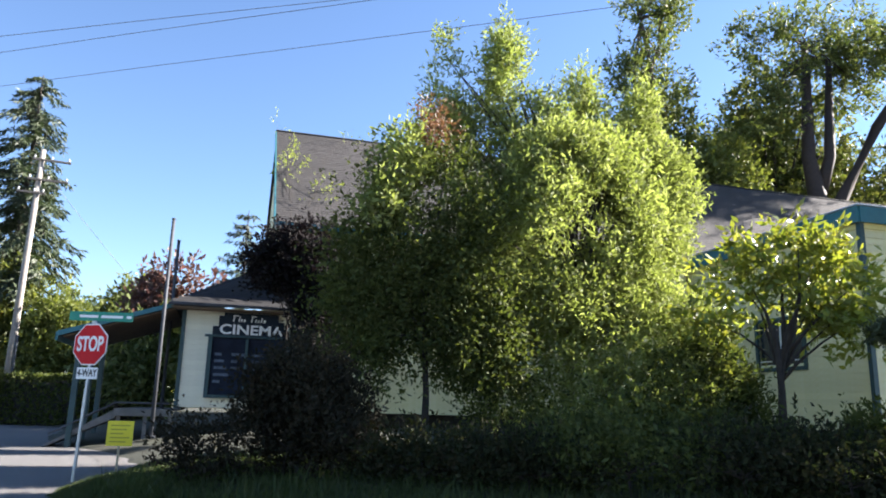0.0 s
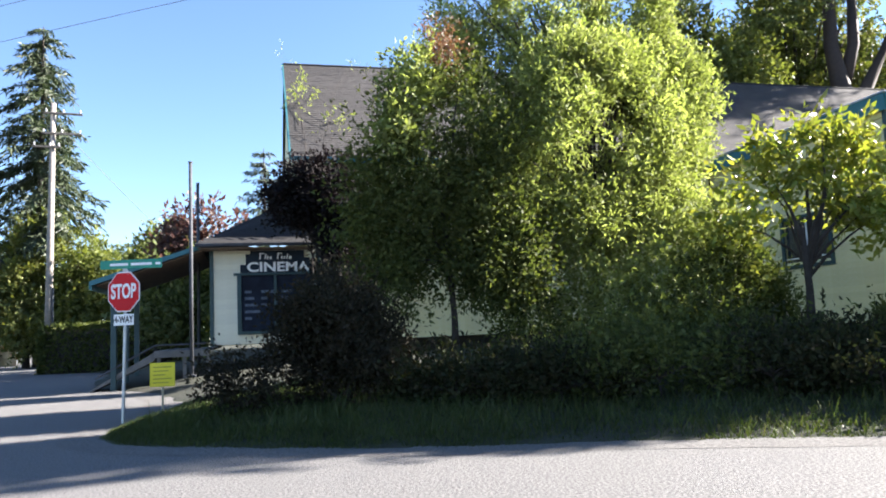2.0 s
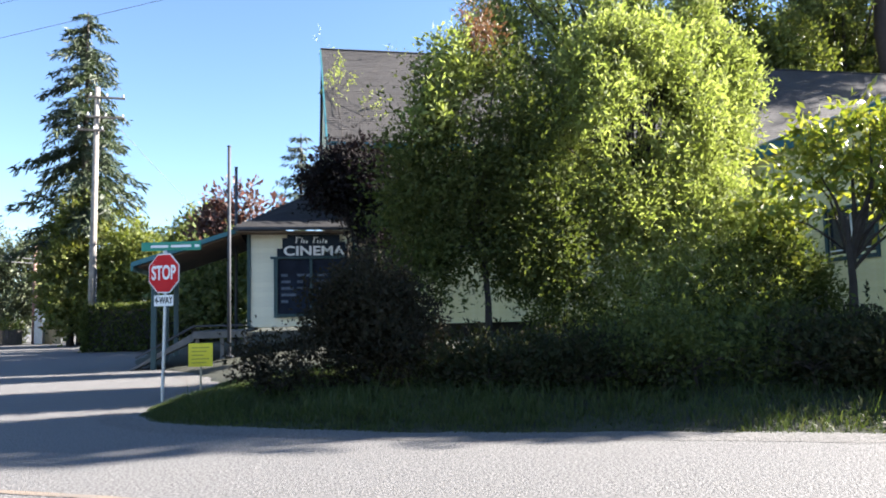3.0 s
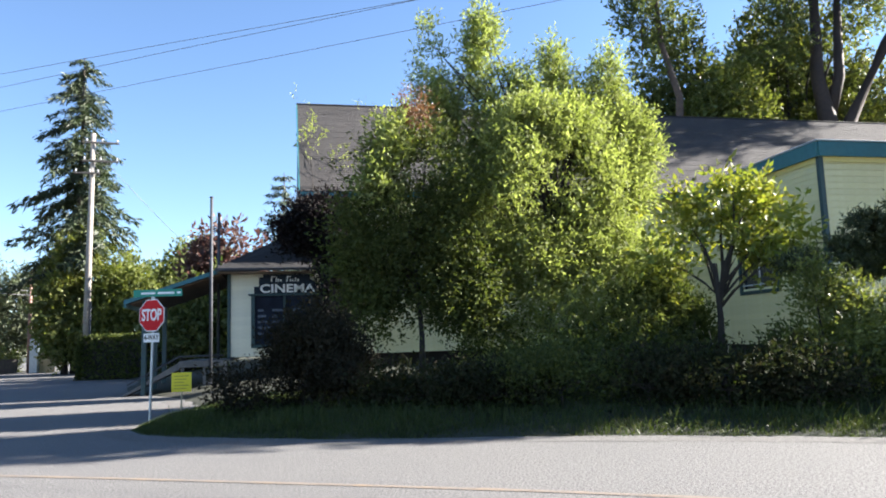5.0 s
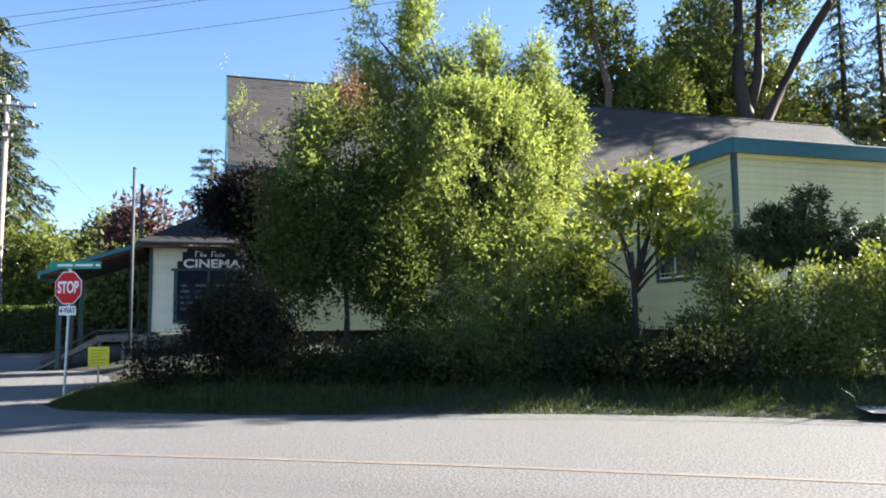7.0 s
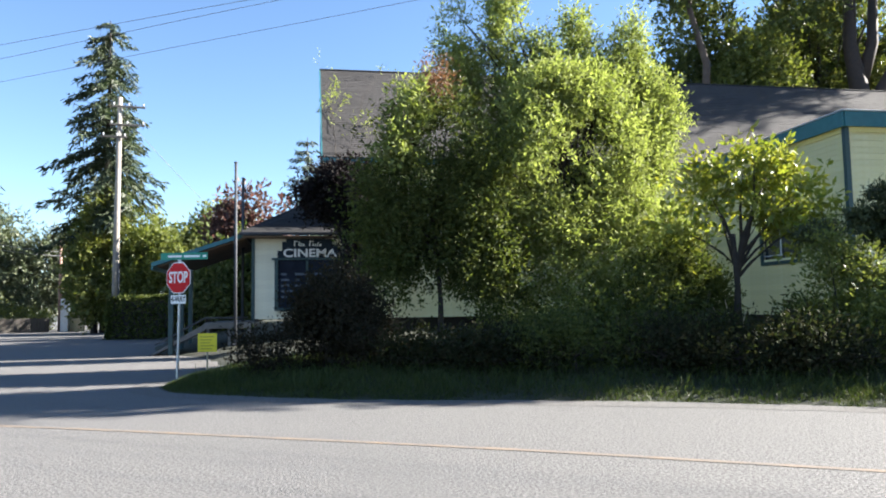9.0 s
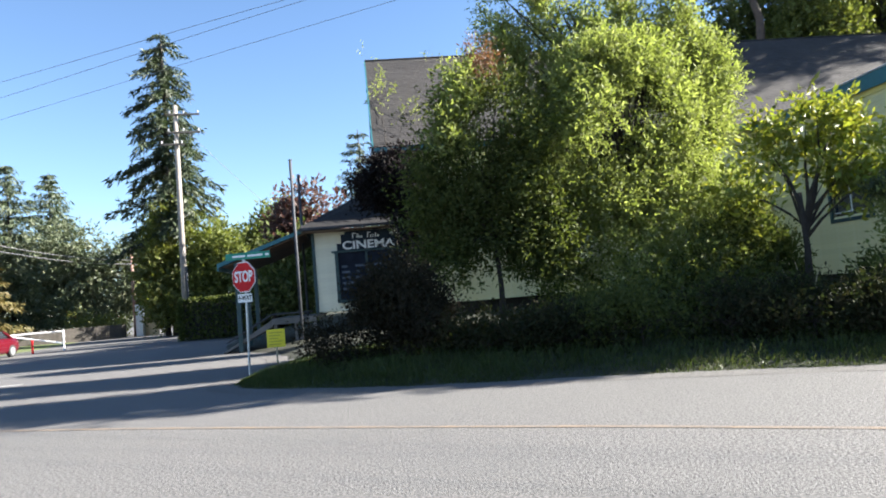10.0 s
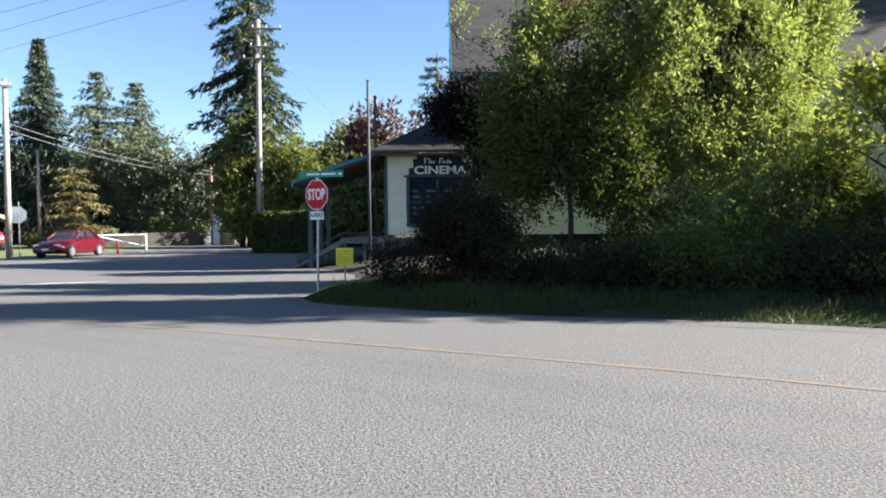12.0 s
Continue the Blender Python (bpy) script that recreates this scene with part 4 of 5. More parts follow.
# ---------------------------------------------------------------- vehicles and yard things
def wheel(parent, m, x, y, r, w, side):
    t = part("wheel", tube([m @ Vector((x - w / 2, y, r)), m @ Vector((x - w / 2 + 0.02, y, r)), m @ Vector((x + w / 2 - 0.02, y, r)), m @ Vector((x + w / 2, y, r))], [r * 0.92, r, r, r * 0.92], 20), M_TYRE, parent, smooth=False)
    s = side * (w / 2 + 0.005)
    part("rim", tube([m @ Vector((x + s - 0.02, y, r)), m @ Vector((x + s, y, r)), m @ Vector((x + s + 0.008 * side, y, r))], [r * 0.70, r * 0.68, r * 0.2], 14), M_RIM, t)


def loft(sections, m):
    """A skin over cross sections, each a closed loop of the same count."""
    bm = bmesh.new()
    loops = [[bm.verts.new(m @ Vector(p)) for p in s] for s in sections]
    k = len(loops[0])
    for a, b in zip(loops, loops[1:]):
        for i in range(k):
            bm.faces.new((a[i], a[(i + 1) % k], b[(i + 1) % k], b[i]))
    bm.faces.new(loops[0])
    bm.faces.new(loops[-1][::-1])
    return bm


def ring(y, hw, z0, z1, tuck=0.12):
    return [(-hw * 0.9, y, z0), (-hw, y, z0 + 0.18), (-hw, y, z0 + (z1 - z0) * 0.62), (-hw + tuck, y, z1), (0, y, z1 + 0.03), (hw - tuck, y, z1), (hw, y, z0 + (z1 - z0) * 0.62), (hw, y, z0 + 0.18), (hw * 0.9, y, z0)]


def sedan(x, y, yaw):
    root = thing("sedan_car", x, y, 0, "dark red four-door sedan on the side street", "car", yaw=yaw)
    m = pose(x, y, 0.0, 0, 0, yaw)
    body = part("body", loft([ring(-2.28, 0.66, 0.30, 0.62), ring(-2.15, 0.80, 0.24, 0.72), ring(-1.6, 0.88, 0.20, 0.86), ring(-0.85, 0.90, 0.20, 0.97), ring(0.2, 0.90, 0.20, 0.98), ring(1.35, 0.90, 0.20, 1.0), ring(2.0, 0.86, 0.24, 1.02), ring(2.26, 0.76, 0.34, 0.95)], m), M_CARRED, root, "glossy dark red body", smooth=True)
    def cab(yv, hw, z, lo=0.93):
        return [(-hw - 0.1 * (1.45 - z), yv, lo), (-hw, yv, z), (-hw * 0.6, yv, z + 0.03), (hw * 0.6, yv, z + 0.03), (hw, yv, z), (hw + 0.1 * (1.45 - z), yv, lo)]
    part("cabin_glass", loft([cab(-0.95, 0.74, 0.95), cab(-0.25, 0.64, 1.36), cab(0.2, 0.63, 1.41), cab(0.9, 0.63, 1.40), cab(1.7, 0.72, 1.02)], m), M_GLASS, root, "dark tinted windows", smooth=True)
    part("roof_panel", loft([[(-0.6, yv, z), (-0.4, yv, z + 0.035), (0.4, yv, z + 0.035), (0.6, yv, z)] for yv, z in ((-0.3, 1.36), (0.2, 1.425), (0.85, 1.415), (1.15, 1.33))], m), M_CARRED, root, smooth=True)
    for sx in (-1, 1):
        part("pillar", tube([m @ Vector((sx * 0.78, -0.9, 0.97)), m @ Vector((sx * 0.64, -0.25, 1.38))], [0.035], 6), M_CARRED, root)
        part("pillar", tube([m @ Vector((sx * 0.80, 0.35, 0.97)), m @ Vector((sx * 0.65, 0.33, 1.40))], [0.04], 6), M_CARRED, root)
        part("pillar", tube([m @ Vector((sx * 0.80, 1.55, 1.0)), m @ Vector((sx * 0.64, 0.95, 1.40))], [0.06], 6), M_CARRED, root)
        part("headlight", box(sx * 0.40, sx * 0.74, -2.24, -2.06, 0.60, 0.72, 0.03, m), M_LAMP, root, "clear headlight")
        part("mirror", box(sx * 0.9, sx * 1.06, -0.7, -0.58, 0.98, 1.1, 0.03, m), M_CARRED, root)
        part("door_handle", box(sx * 0.895, sx * 0.915, 0.05, 0.22, 0.80, 0.83, m=m), M_CARRED, root)
        for wy in (-1.38, 1.35):
            wheel(root, m, sx * 0.82, wy, 0.325, 0.22, sx)
    part("grille", box(-0.42, 0.42, -2.31, -2.2, 0.50, 0.60, 0.02, m), M_TRIM, root)
    part("lower_grille", box(-0.55, 0.55, -2.29, -2.2, 0.32, 0.42, 0.02, m), M_TRIM, root)
    part("number_plate", box(-0.2, 0.2, -2.325, -2.305, 0.42, 0.5, m=m), M_WHITE, root)
    return root


def pickup(x, y, yaw):
    root = thing("pickup_truck", x, y, 0.15, "bright red pickup truck parked beside the low building", "truck", yaw=yaw)
    m = pose(x, y, 0.12, 0, 0, yaw)
    part("body", loft([ring(-2.7, 0.9, 0.45, 1.12), ring(-2.5, 0.98, 0.42, 1.2), ring(-1.2, 1.0, 0.42, 1.27), ring(0.6, 1.0, 0.42, 1.22), ring(2.7, 1.0, 0.45, 1.22)], m), M_TRUCKRED, root, smooth=True)
    def cab(yv, hw, z):
        return [(-hw - 0.16, yv, 1.2), (-hw, yv, z), (hw, yv, z), (hw + 0.16, yv, 1.2)]
    part("cabin_glass", loft([cab(-1.25, 0.8, 1.22), cab(-0.55, 0.7, 1.82), cab(0.55, 0.7, 1.84), cab(0.7, 0.75, 1.3)], m), M_GLASS, root)
    part("roof_panel", box(-0.74, 0.74, -0.62, 0.62, 1.82, 1.92, 0.03, m), M_TRUCKRED, root)
    part("grille", box(-0.6, 0.6, -2.78, -2.68, 0.72, 1.05, 0.02, m), M_TRIM, root, "dark grille")
    part("bumper", box(-0.98, 0.98, -2.88, -2.68, 0.42, 0.62, 0.03, m), M_TRIM, root)
    for sx in (-1, 1):
        part("headlight", box(sx * 0.62, sx * 0.9, -2.77, -2.66, 0.78, 1.02, 0.02, m), M_LAMP, root)
        part("mirror", box(sx * 1.02, sx * 1.25, -1.0, -0.88, 1.25, 1.5, 0.03, m), M_TRIM, root)
        for wy in (-1.75, 1.75):
            wheel(root, m, sx * 0.9, wy, 0.38, 0.26, sx)
    return root


sedan(-20.6, 40.9, -4)
pickup(-31.9, 51.6, 34)

gate = thing("vehicle_gate", -19.1, 45.3, 0, "white painted steel swing gate with a diagonal brace", "gate")
ga, gb = Vector((-21.0, 44.7, 0)), Vector((-18.35, 45.65, 0))
for h, n in ((1.13, "top_rail"), (0.42, "diagonal_brace")):
    part(n, tube([ga + Vector((0, 0, 1.13 if h > 1 else 1.08)), gb + Vector((0, 0, h))], [0.045], 8), M_WHITEPAINT, gate)
for p in (ga, gb):
    part("post", tube([p + Vector((0, 0, -0.05)), p + Vector((0, 0, 1.2))], [0.06], 8), M_WHITEPAINT, gate)
redp = thing("marker_post", -19.7, 44.7, 0, "short red painted marker post", "post")
part("shaft", tube([(-19.7, 44.7, -0.05), (-19.7, 44.7, 0.8)], [0.07, 0.07], 8), M_TRUCKRED, redp)


def fence(name, a, b, h, material, label, gap=0.15):
    a, b = Vector(a), Vector(b)
    run = b - a
    root = thing(name, a.x, a.y, 0, label, "fence")
    turn = Matrix.Translation((a.x, a.y, 0)) @ Matrix.Rotation(math.atan2(run.y, run.x), 4, "Z")
    n = int(run.length / gap)
    for i in range(n):
        part("board", box(i * gap, i * gap + gap - 0.012, 0, 0.02, 0.0, h + 0.03 * math.sin(i * 2.3), m=turn), material, root)
    for z in (0.3, h - 0.25):
        part("rail", box(0, run.length, 0.021, 0.06, z, z + 0.08, m=turn), material, root)
    for i in range(int(run.length / 2.2) + 1):
        part("post", box(i * 2.2 - 0.05, i * 2.2 + 0.05, 0.061, 0.16, -0.05, h + 0.05, m=turn), material, root)


fence("board_fence", (-28.5, 61.5), (-21.3, 66.0), 1.15, M_FENCE, "low weathered grey board fence", 0.2)
fence("tan_fence", (-20.3, 66.4), (-18.3, 64.8), 1.7, M_NEWFENCE, "new tan wooden fence beside the pole")
box_ob = thing("utility_cabinet", -20.0, 65.6, 0, "grey steel utility cabinet", "cabinet")
part("body", box(-20.35, -19.75, 65.3, 65.8, 0, 2.7, 0.02), M_STEEL, box_ob)

# low building across the street
far = thing("low_building", -40, 48, 0, "low building with green ribbed gable and tan roof edge", "building")
ax = Vector((-0.84, -0.55)).normalized()
tf = Matrix.Translation((-31.5, 53.6, 0)) @ Matrix.Rotation(math.atan2(-ax.y, -ax.x), 4, "Z")
part("wall", box(-15.5, -0.9, 0.35, 9, 0, 2.4, m=tf), M_BRICK, far, "tan brick wall")
bm = prism([(-16, 2.3), (-1.0, 2.3), (-8.5, 5.15)], 0.15, bm=None)
bmesh.ops.transform(bm, matrix=tf @ Matrix.Translation((0, 0.2, 0)), verts=bm.verts)
gab = part("gable", bm, M_GREENMETAL, far, "green metal gable")
for i in range(46):
    gx = -1.8 - i * 0.3
    top = 2.3 + (min(-gx - 1.0, 16 + gx)) * 0.38
    if top > 2.5:
        part("rib", box(gx, gx + 0.06, 0.14, 0.2, 2.3, top, m=tf), M_GREENMETAL, gab)
for s in (1, -1):
    bm = prism([(-8.5, 5.45), (-8.5 + s * 8.7, 2.15), (-8.5 + s * 8.7, 2.4), (-8.5, 5.75)], 10)
    bmesh.ops.transform(bm, matrix=tf @ Matrix.Translation((0, -0.5, 0)), verts=bm.verts)
    part("roof_slope", bm, M_TANROOF, far, "tan roof edge")
for gx in (-2.9, -7.6):
    part("garage_door", box(gx - 3.2, gx - 0.4, 0.28, 0.34, 0.05, 2.0, 0.01, tf), M_WHITEPAINT, far, "white garage door")
    part("pier", box(gx - 0.3, gx + 0.3, 0.05, 0.34, 0, 2.3, 0.01, tf), M_BRICK, far, "tan brick pier")

# ---------------------------------------------------------------- trees and shrubs
rng_w = random.Random(3)
DOME = []
for k in range(84):
    # clumps over a rounded dome, fuller on its upper and outer side
    th, up = rng_w.uniform(0, 2 * math.pi), rng_w.uniform(-0.75, 1.0)
    flat, r = math.sqrt(max(0.0, 1 - up * up)), rng_w.uniform(0.4, 0.7)
    dx = 2.45 * flat * math.cos(th)
    DOME.append((6.95 + dx, 18.6 + 0.4 * dx + 1.25 * flat * math.sin(th), 5.0 + 2.15 * up, r, r, r * rng_w.uniform(0.8, 1.15)))
SPIRES = [(3.95, 19.6, 7.4, 0.6, 0.5, 0.9), (3.85, 19.6, 8.6, 0.46, 0.4, 0.9), (3.65, 19.6, 9.6, 0.3, 0.3, 0.6), (4.35, 19.6, 8.0, 0.34, 0.34, 0.7),
          (5.25, 19.5, 8.5, 0.55, 0.5, 1.1), (5.3, 19.5, 9.9, 0.36, 0.34, 0.8), (4.95, 19.5, 9.3, 0.26, 0.26, 0.6), (6.0, 19.2, 7.9, 0.65, 0.6, 0.8),
          (7.15, 19.2, 8.1, 0.6, 0.5, 0.8), (7.2, 19.2, 9.0, 0.34, 0.3, 0.6), (6.7, 19.1, 7.5, 0.6, 0.6, 0.7), (8.5, 18.9, 7.9, 0.52, 0.5, 0.8), (8.7, 18.9, 8.8, 0.3, 0.3, 0.5), (7.9, 19.0, 7.4, 0.6, 0.6, 0.6), (9.2, 18.9, 7.2, 0.5, 0.5, 0.6), (9.6, 18.8, 6.5, 0.45, 0.45, 0.6)]
SKIRT = [(4.9, 18.7, 3.0, 0.9, 0.8, 0.9), (6.2, 18.0, 2.8, 1.1, 0.8, 0.9), (7.6, 17.6, 2.7, 1.0, 0.8, 0.9), (8.7, 17.5, 2.9, 0.6, 0.7, 1.0), (4.9, 18.2, 1.7, 0.8, 0.7, 0.8), (6.1, 17.4, 1.6, 0.9, 0.7, 0.8), (7.4, 17.0, 1.6, 0.9, 0.7, 0.9), (8.4, 16.9, 1.7, 0.6, 0.6, 0.8)]
INNER = [(4.6, 19.4, 6.2, 0.8, 0.6, 0.8), (4.3, 19.5, 5.2, 0.8, 0.7, 0.9), (5.2, 19.2, 7.0, 0.6, 0.5, 0.6), (4.5, 19.3, 4.0, 0.9, 0.7, 0.9)]
broadleaf("willow_tree", (6.6, 18.9, 0.6), [(6.6, 18.9, 0.5), (6.7, 18.9, 2.0), (6.8, 19, 4.2)], SPIRES + SPIRES + DOME + INNER + SKIRT,
          25500, 8, (0.14, 0.042), L_WILLOW, M_BARK, "bushy many-stemmed tree with narrow yellow-green leaves", seed=11, radius=0.09, count=60, rise=0.8, sprig=0.45, gap=0.36, gap_scale=1.9)
broadleaf("leafy_tree", (2.91, 17.23, 0.77), [(2.91, 17.23, 0.69), (2.93, 17.26, 1.57), (2.88, 17.34, 2.69), (2.72, 17.5, 4.29)],
          [(1.84, 17.66, 2.69, 0.8, 0.8, 0.76), (2.72, 17.66, 2.93, 0.88, 0.8, 0.88), (3.76, 17.26, 3.01, 0.96, 0.8, 0.96), (4.3, 17.3, 2.2, 0.6, 0.5, 0.7), (1.75, 17.5, 2.1, 0.5, 0.5, 0.5), (3.5, 17.2, 2.15, 0.5, 0.5, 0.45), (1.56, 17.66, 3.73, 0.5, 0.6, 0.8), (2.4, 17.66, 4.21, 0.8, 0.8, 0.88), (3.52, 17.34, 4.37, 0.7, 0.7, 0.9), (2.56, 17.66, 5.33, 0.4, 0.45, 0.8), (1.95, 17.66, 5.6, 0.26, 0.3, 0.9), (2.85, 17.5, 6.0, 0.26, 0.3, 0.75), (3.45, 17.26, 5.75, 0.34, 0.4, 0.8), (1.4, 17.66, 4.7, 0.26, 0.3, 0.6), (3.95, 17.2, 5.0, 0.4, 0.4, 0.7)],
          9000, 8, (0.115, 0.05), L_OAK, M_BARK, "small tree with dark green leaves before the hall wall", seed=12, radius=0.07, count=22, rise=0.35, sprig=0.55, gap=0.5, gap_scale=1.9, shell=0.6)
dead = bpy.data.objects["leafy_tree"]
quads("dry_branch", crown_leaves([(3.0, 17.5, 6.75, 0.26, 0.24, 0.42), (2.85, 17.5, 7.1, 0.12, 0.12, 0.3), (3.2, 17.5, 7.0, 0.12, 0.12, 0.25)], 240, 7, 0.1, 0.03, 40, rise=0.9), L_DEAD, dead, "dry brown branch tip")
quads("light_branch", crown_leaves([(2.32, 17.34, 5.89, 0.36, 0.28, 0.96), (2, 17.18, 5.01, 0.4, 0.32, 0.56)], 520, 7, 0.15, 0.055, 41, rise=0.9), L_WILLOW, dead, "lighter yellow-green branch")
broadleaf("plum_tree", (1.3, 24.2, 0.7), [(1.3, 24.2, 0.6), (1.2, 24.25, 2.2), (1.0, 24.3, 4.2)],
          [(1.0, 24.3, 5.25, 1.05, 0.9, 1.1), (1.7, 24.2, 4.5, 0.85, 0.8, 1.0), (0.2, 24.3, 4.9, 0.7, 0.6, 0.55), (1.5, 24.1, 3.1, 0.45, 0.6, 0.9)],
          3600, 9, (0.13, 0.06), L_PLUM, M_BARK, "dark purple-leaved tree against the lobby roof", seed=13, radius=0.08, count=12, gap=0.30)
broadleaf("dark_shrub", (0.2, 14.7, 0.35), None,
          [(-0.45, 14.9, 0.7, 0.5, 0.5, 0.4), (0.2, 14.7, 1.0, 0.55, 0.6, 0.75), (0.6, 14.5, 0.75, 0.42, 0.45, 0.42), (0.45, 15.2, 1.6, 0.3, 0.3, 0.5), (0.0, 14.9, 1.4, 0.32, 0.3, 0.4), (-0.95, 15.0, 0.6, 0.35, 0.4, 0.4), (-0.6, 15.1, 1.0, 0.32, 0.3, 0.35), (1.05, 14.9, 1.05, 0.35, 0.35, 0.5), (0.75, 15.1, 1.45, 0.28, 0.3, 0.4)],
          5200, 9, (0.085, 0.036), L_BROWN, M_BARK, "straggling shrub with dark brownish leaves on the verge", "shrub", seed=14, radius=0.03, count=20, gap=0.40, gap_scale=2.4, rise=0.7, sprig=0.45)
broadleaf("magnolia_tree", (9.45, 15.6, 0.75), [(9.45, 15.6, 0.6), (9.5, 15.6, 1.8), (9.45, 15.6, 3.0)],
          [(9.6, 15.6, 4.4, 0.65, 0.5, 0.55), (10.4, 15.0, 3.75, 0.55, 0.5, 0.35), (8.7, 15.9, 3.9, 0.6, 0.5, 0.45), (9.7, 15.4, 3.3, 1.0, 0.6, 0.28), (8.3, 16.1, 3.0, 0.55, 0.5, 0.55), (10.9, 14.9, 3.5, 0.42, 0.4, 0.3), (10.2, 15.1, 4.3, 0.5, 0.4, 0.3), (10.7, 15.0, 2.95, 0.5, 0.4, 0.22)],
          1250, 6, (0.21, 0.09), L_MAG, M_BARK, "small tree with large glossy yellow-green leaves", seed=15, radius=0.085, count=12, sprig=0.5, gap=0.5, gap_scale=2.8, rise=0.15)
broadleaf("yew_tree", (11.1, 12.5, 0.55), [(11.1, 12.5, 0.4), (11.05, 12.5, 1.5), (11.2, 12.4, 2.7), (11.4, 12.2, 3.6)],
          [(11.4, 12.2, 3.75, 0.3, 0.3, 0.1), (11.0, 12.5, 3.45, 0.4, 0.35, 0.1), (11.85, 12.0, 3.4, 0.35, 0.3, 0.1), (10.5, 12.9, 3.0, 0.5, 0.4, 0.1), (11.4, 12.3, 3.1, 0.6, 0.5, 0.12), (12.3, 11.7, 3.05, 0.5, 0.4, 0.1), (9.9, 13.2, 2.75, 0.5, 0.4, 0.1), (10.8, 12.7, 2.65, 0.7, 0.5, 0.12), (11.8, 12.0, 2.7, 0.6, 0.5, 0.12), (12.8, 11.3, 2.75, 0.6, 0.4, 0.1), (12.3, 11.6, 2.4, 0.7, 0.4, 0.1)],
          3600, 12, (0.11, 0.03), L_YEW, M_BARK, "dark spreading yew-like evergreen with layered boughs", seed=16, radius=0.07, count=12, rise=0.15, sprig=0.22, gap=0.36, gap_scale=2.4, wild=0.8)
broadleaf("fresh_shrub", (9.4, 11.5, 0.4), None,
          [(9.0, 11.8, 2.05, 0.24, 0.26, 0.4), (9.35, 11.6, 1.75, 0.36, 0.34, 0.34), (8.85, 11.8, 1.45, 0.28, 0.3, 0.3), (9.75, 11.3, 1.5, 0.32, 0.32, 0.36), (9.3, 11.5, 1.1, 0.5, 0.4, 0.4), (9.6, 11.3, 0.7, 0.8, 0.5, 0.35)],
          2100, 9, (0.1, 0.042), L_BRIGHT, M_BARK, "loose shrub with fresh green leaves at the road edge", "shrub", seed=17, radius=0.03, count=14, rise=0.6, gap=0.36, group="roadside shrubs")
broadleaf("fresh_shrub", (10.5, 10.5, 0.4), None,
          [(10.2, 10.9, 1.85, 0.26, 0.26, 0.34), (10.65, 10.6, 1.7, 0.32, 0.3, 0.3), (11.1, 10.3, 1.95, 0.3, 0.3, 0.36), (11.5, 9.9, 1.6, 0.4, 0.36, 0.42), (10.5, 10.5, 1.25, 0.45, 0.4, 0.36), (11.2, 10.0, 1.1, 0.5, 0.4, 0.4), (10.4, 10.5, 0.7, 0.8, 0.5, 0.36), (11.6, 9.5, 0.8, 0.6, 0.5, 0.5), (12.0, 9.4, 1.5, 0.4, 0.4, 0.5)],
          2700, 9, (0.1, 0.042), L_BRIGHT, M_BARK, "loose shrub with fresh green leaves at the road edge", "shrub", seed=18, radius=0.03, count=14, rise=0.6, gap=0.36, group="roadside shrubs")
UNDER = [(10.2, 13.9, 0.8, 0.7, 0.5, 0.35), (7.7, 15.8, 1.1, 0.7, 0.6, 0.6), (10.9, 14.8, 0.8, 0.8, 0.6, 0.35),
         (4.6, 18.0, 1.0, 0.8, 0.7, 0.75), (5.6, 17.5, 0.85, 0.8, 0.7, 0.5), (6.9, 17.0, 1.0, 0.7, 0.7, 0.7), (8.0, 16.6, 0.8, 0.7, 0.6, 0.5),
         (4.7, 15.6, 0.6, 0.7, 0.6, 0.4), (5.7, 15.0, 0.8, 0.6, 0.6, 0.75), (6.7, 14.4, 0.6, 0.7, 0.6, 0.4), (7.6, 13.4, 0.5, 0.5, 0.5, 0.3)]
for i, (bx, by, bz, rx, ry, rz) in enumerate(UNDER):
    broadleaf("undergrowth_shrub", (bx, by, 0.5), [(bx, by, 0.4), (bx + 0.05, by, 0.4 + bz * 0.3), (bx, by + 0.05, bz)], [(bx, by, bz, rx, ry, rz)],
              380, 8, (0.12, 0.05), L_OAK, M_BARK, "low dark undergrowth below the small trees", "shrub", seed=190 + i, radius=0.025, count=6, gap=0.44, gap_scale=2.3, sprig=0.5, rise=0.8, group="undergrowth")
broadleaf("climbing_vine", (0.9, 26.3, 0.75), [(0.95, 26.35, 0.7), (0.9, 26.2, 4.0), (0.8, 26.6, 7.3)],
          [(0.85, 29.2, 9.6, 0.5, 0.9, 0.9), (1.5, 27.7, 8.3, 0.8, 0.5, 0.5), (0.4, 31.4, 11.9, 0.35, 0.2, 0.4), (3.3, 31.2, 11.8, 0.5, 0.2, 0.4)],
          110, 6, (0.13, 0.055), L_WILLOW, M_BARK, "thin climbing vine straggling over the gable roof", "vine", seed=21, radius=0.025, count=8, gap=0.3)
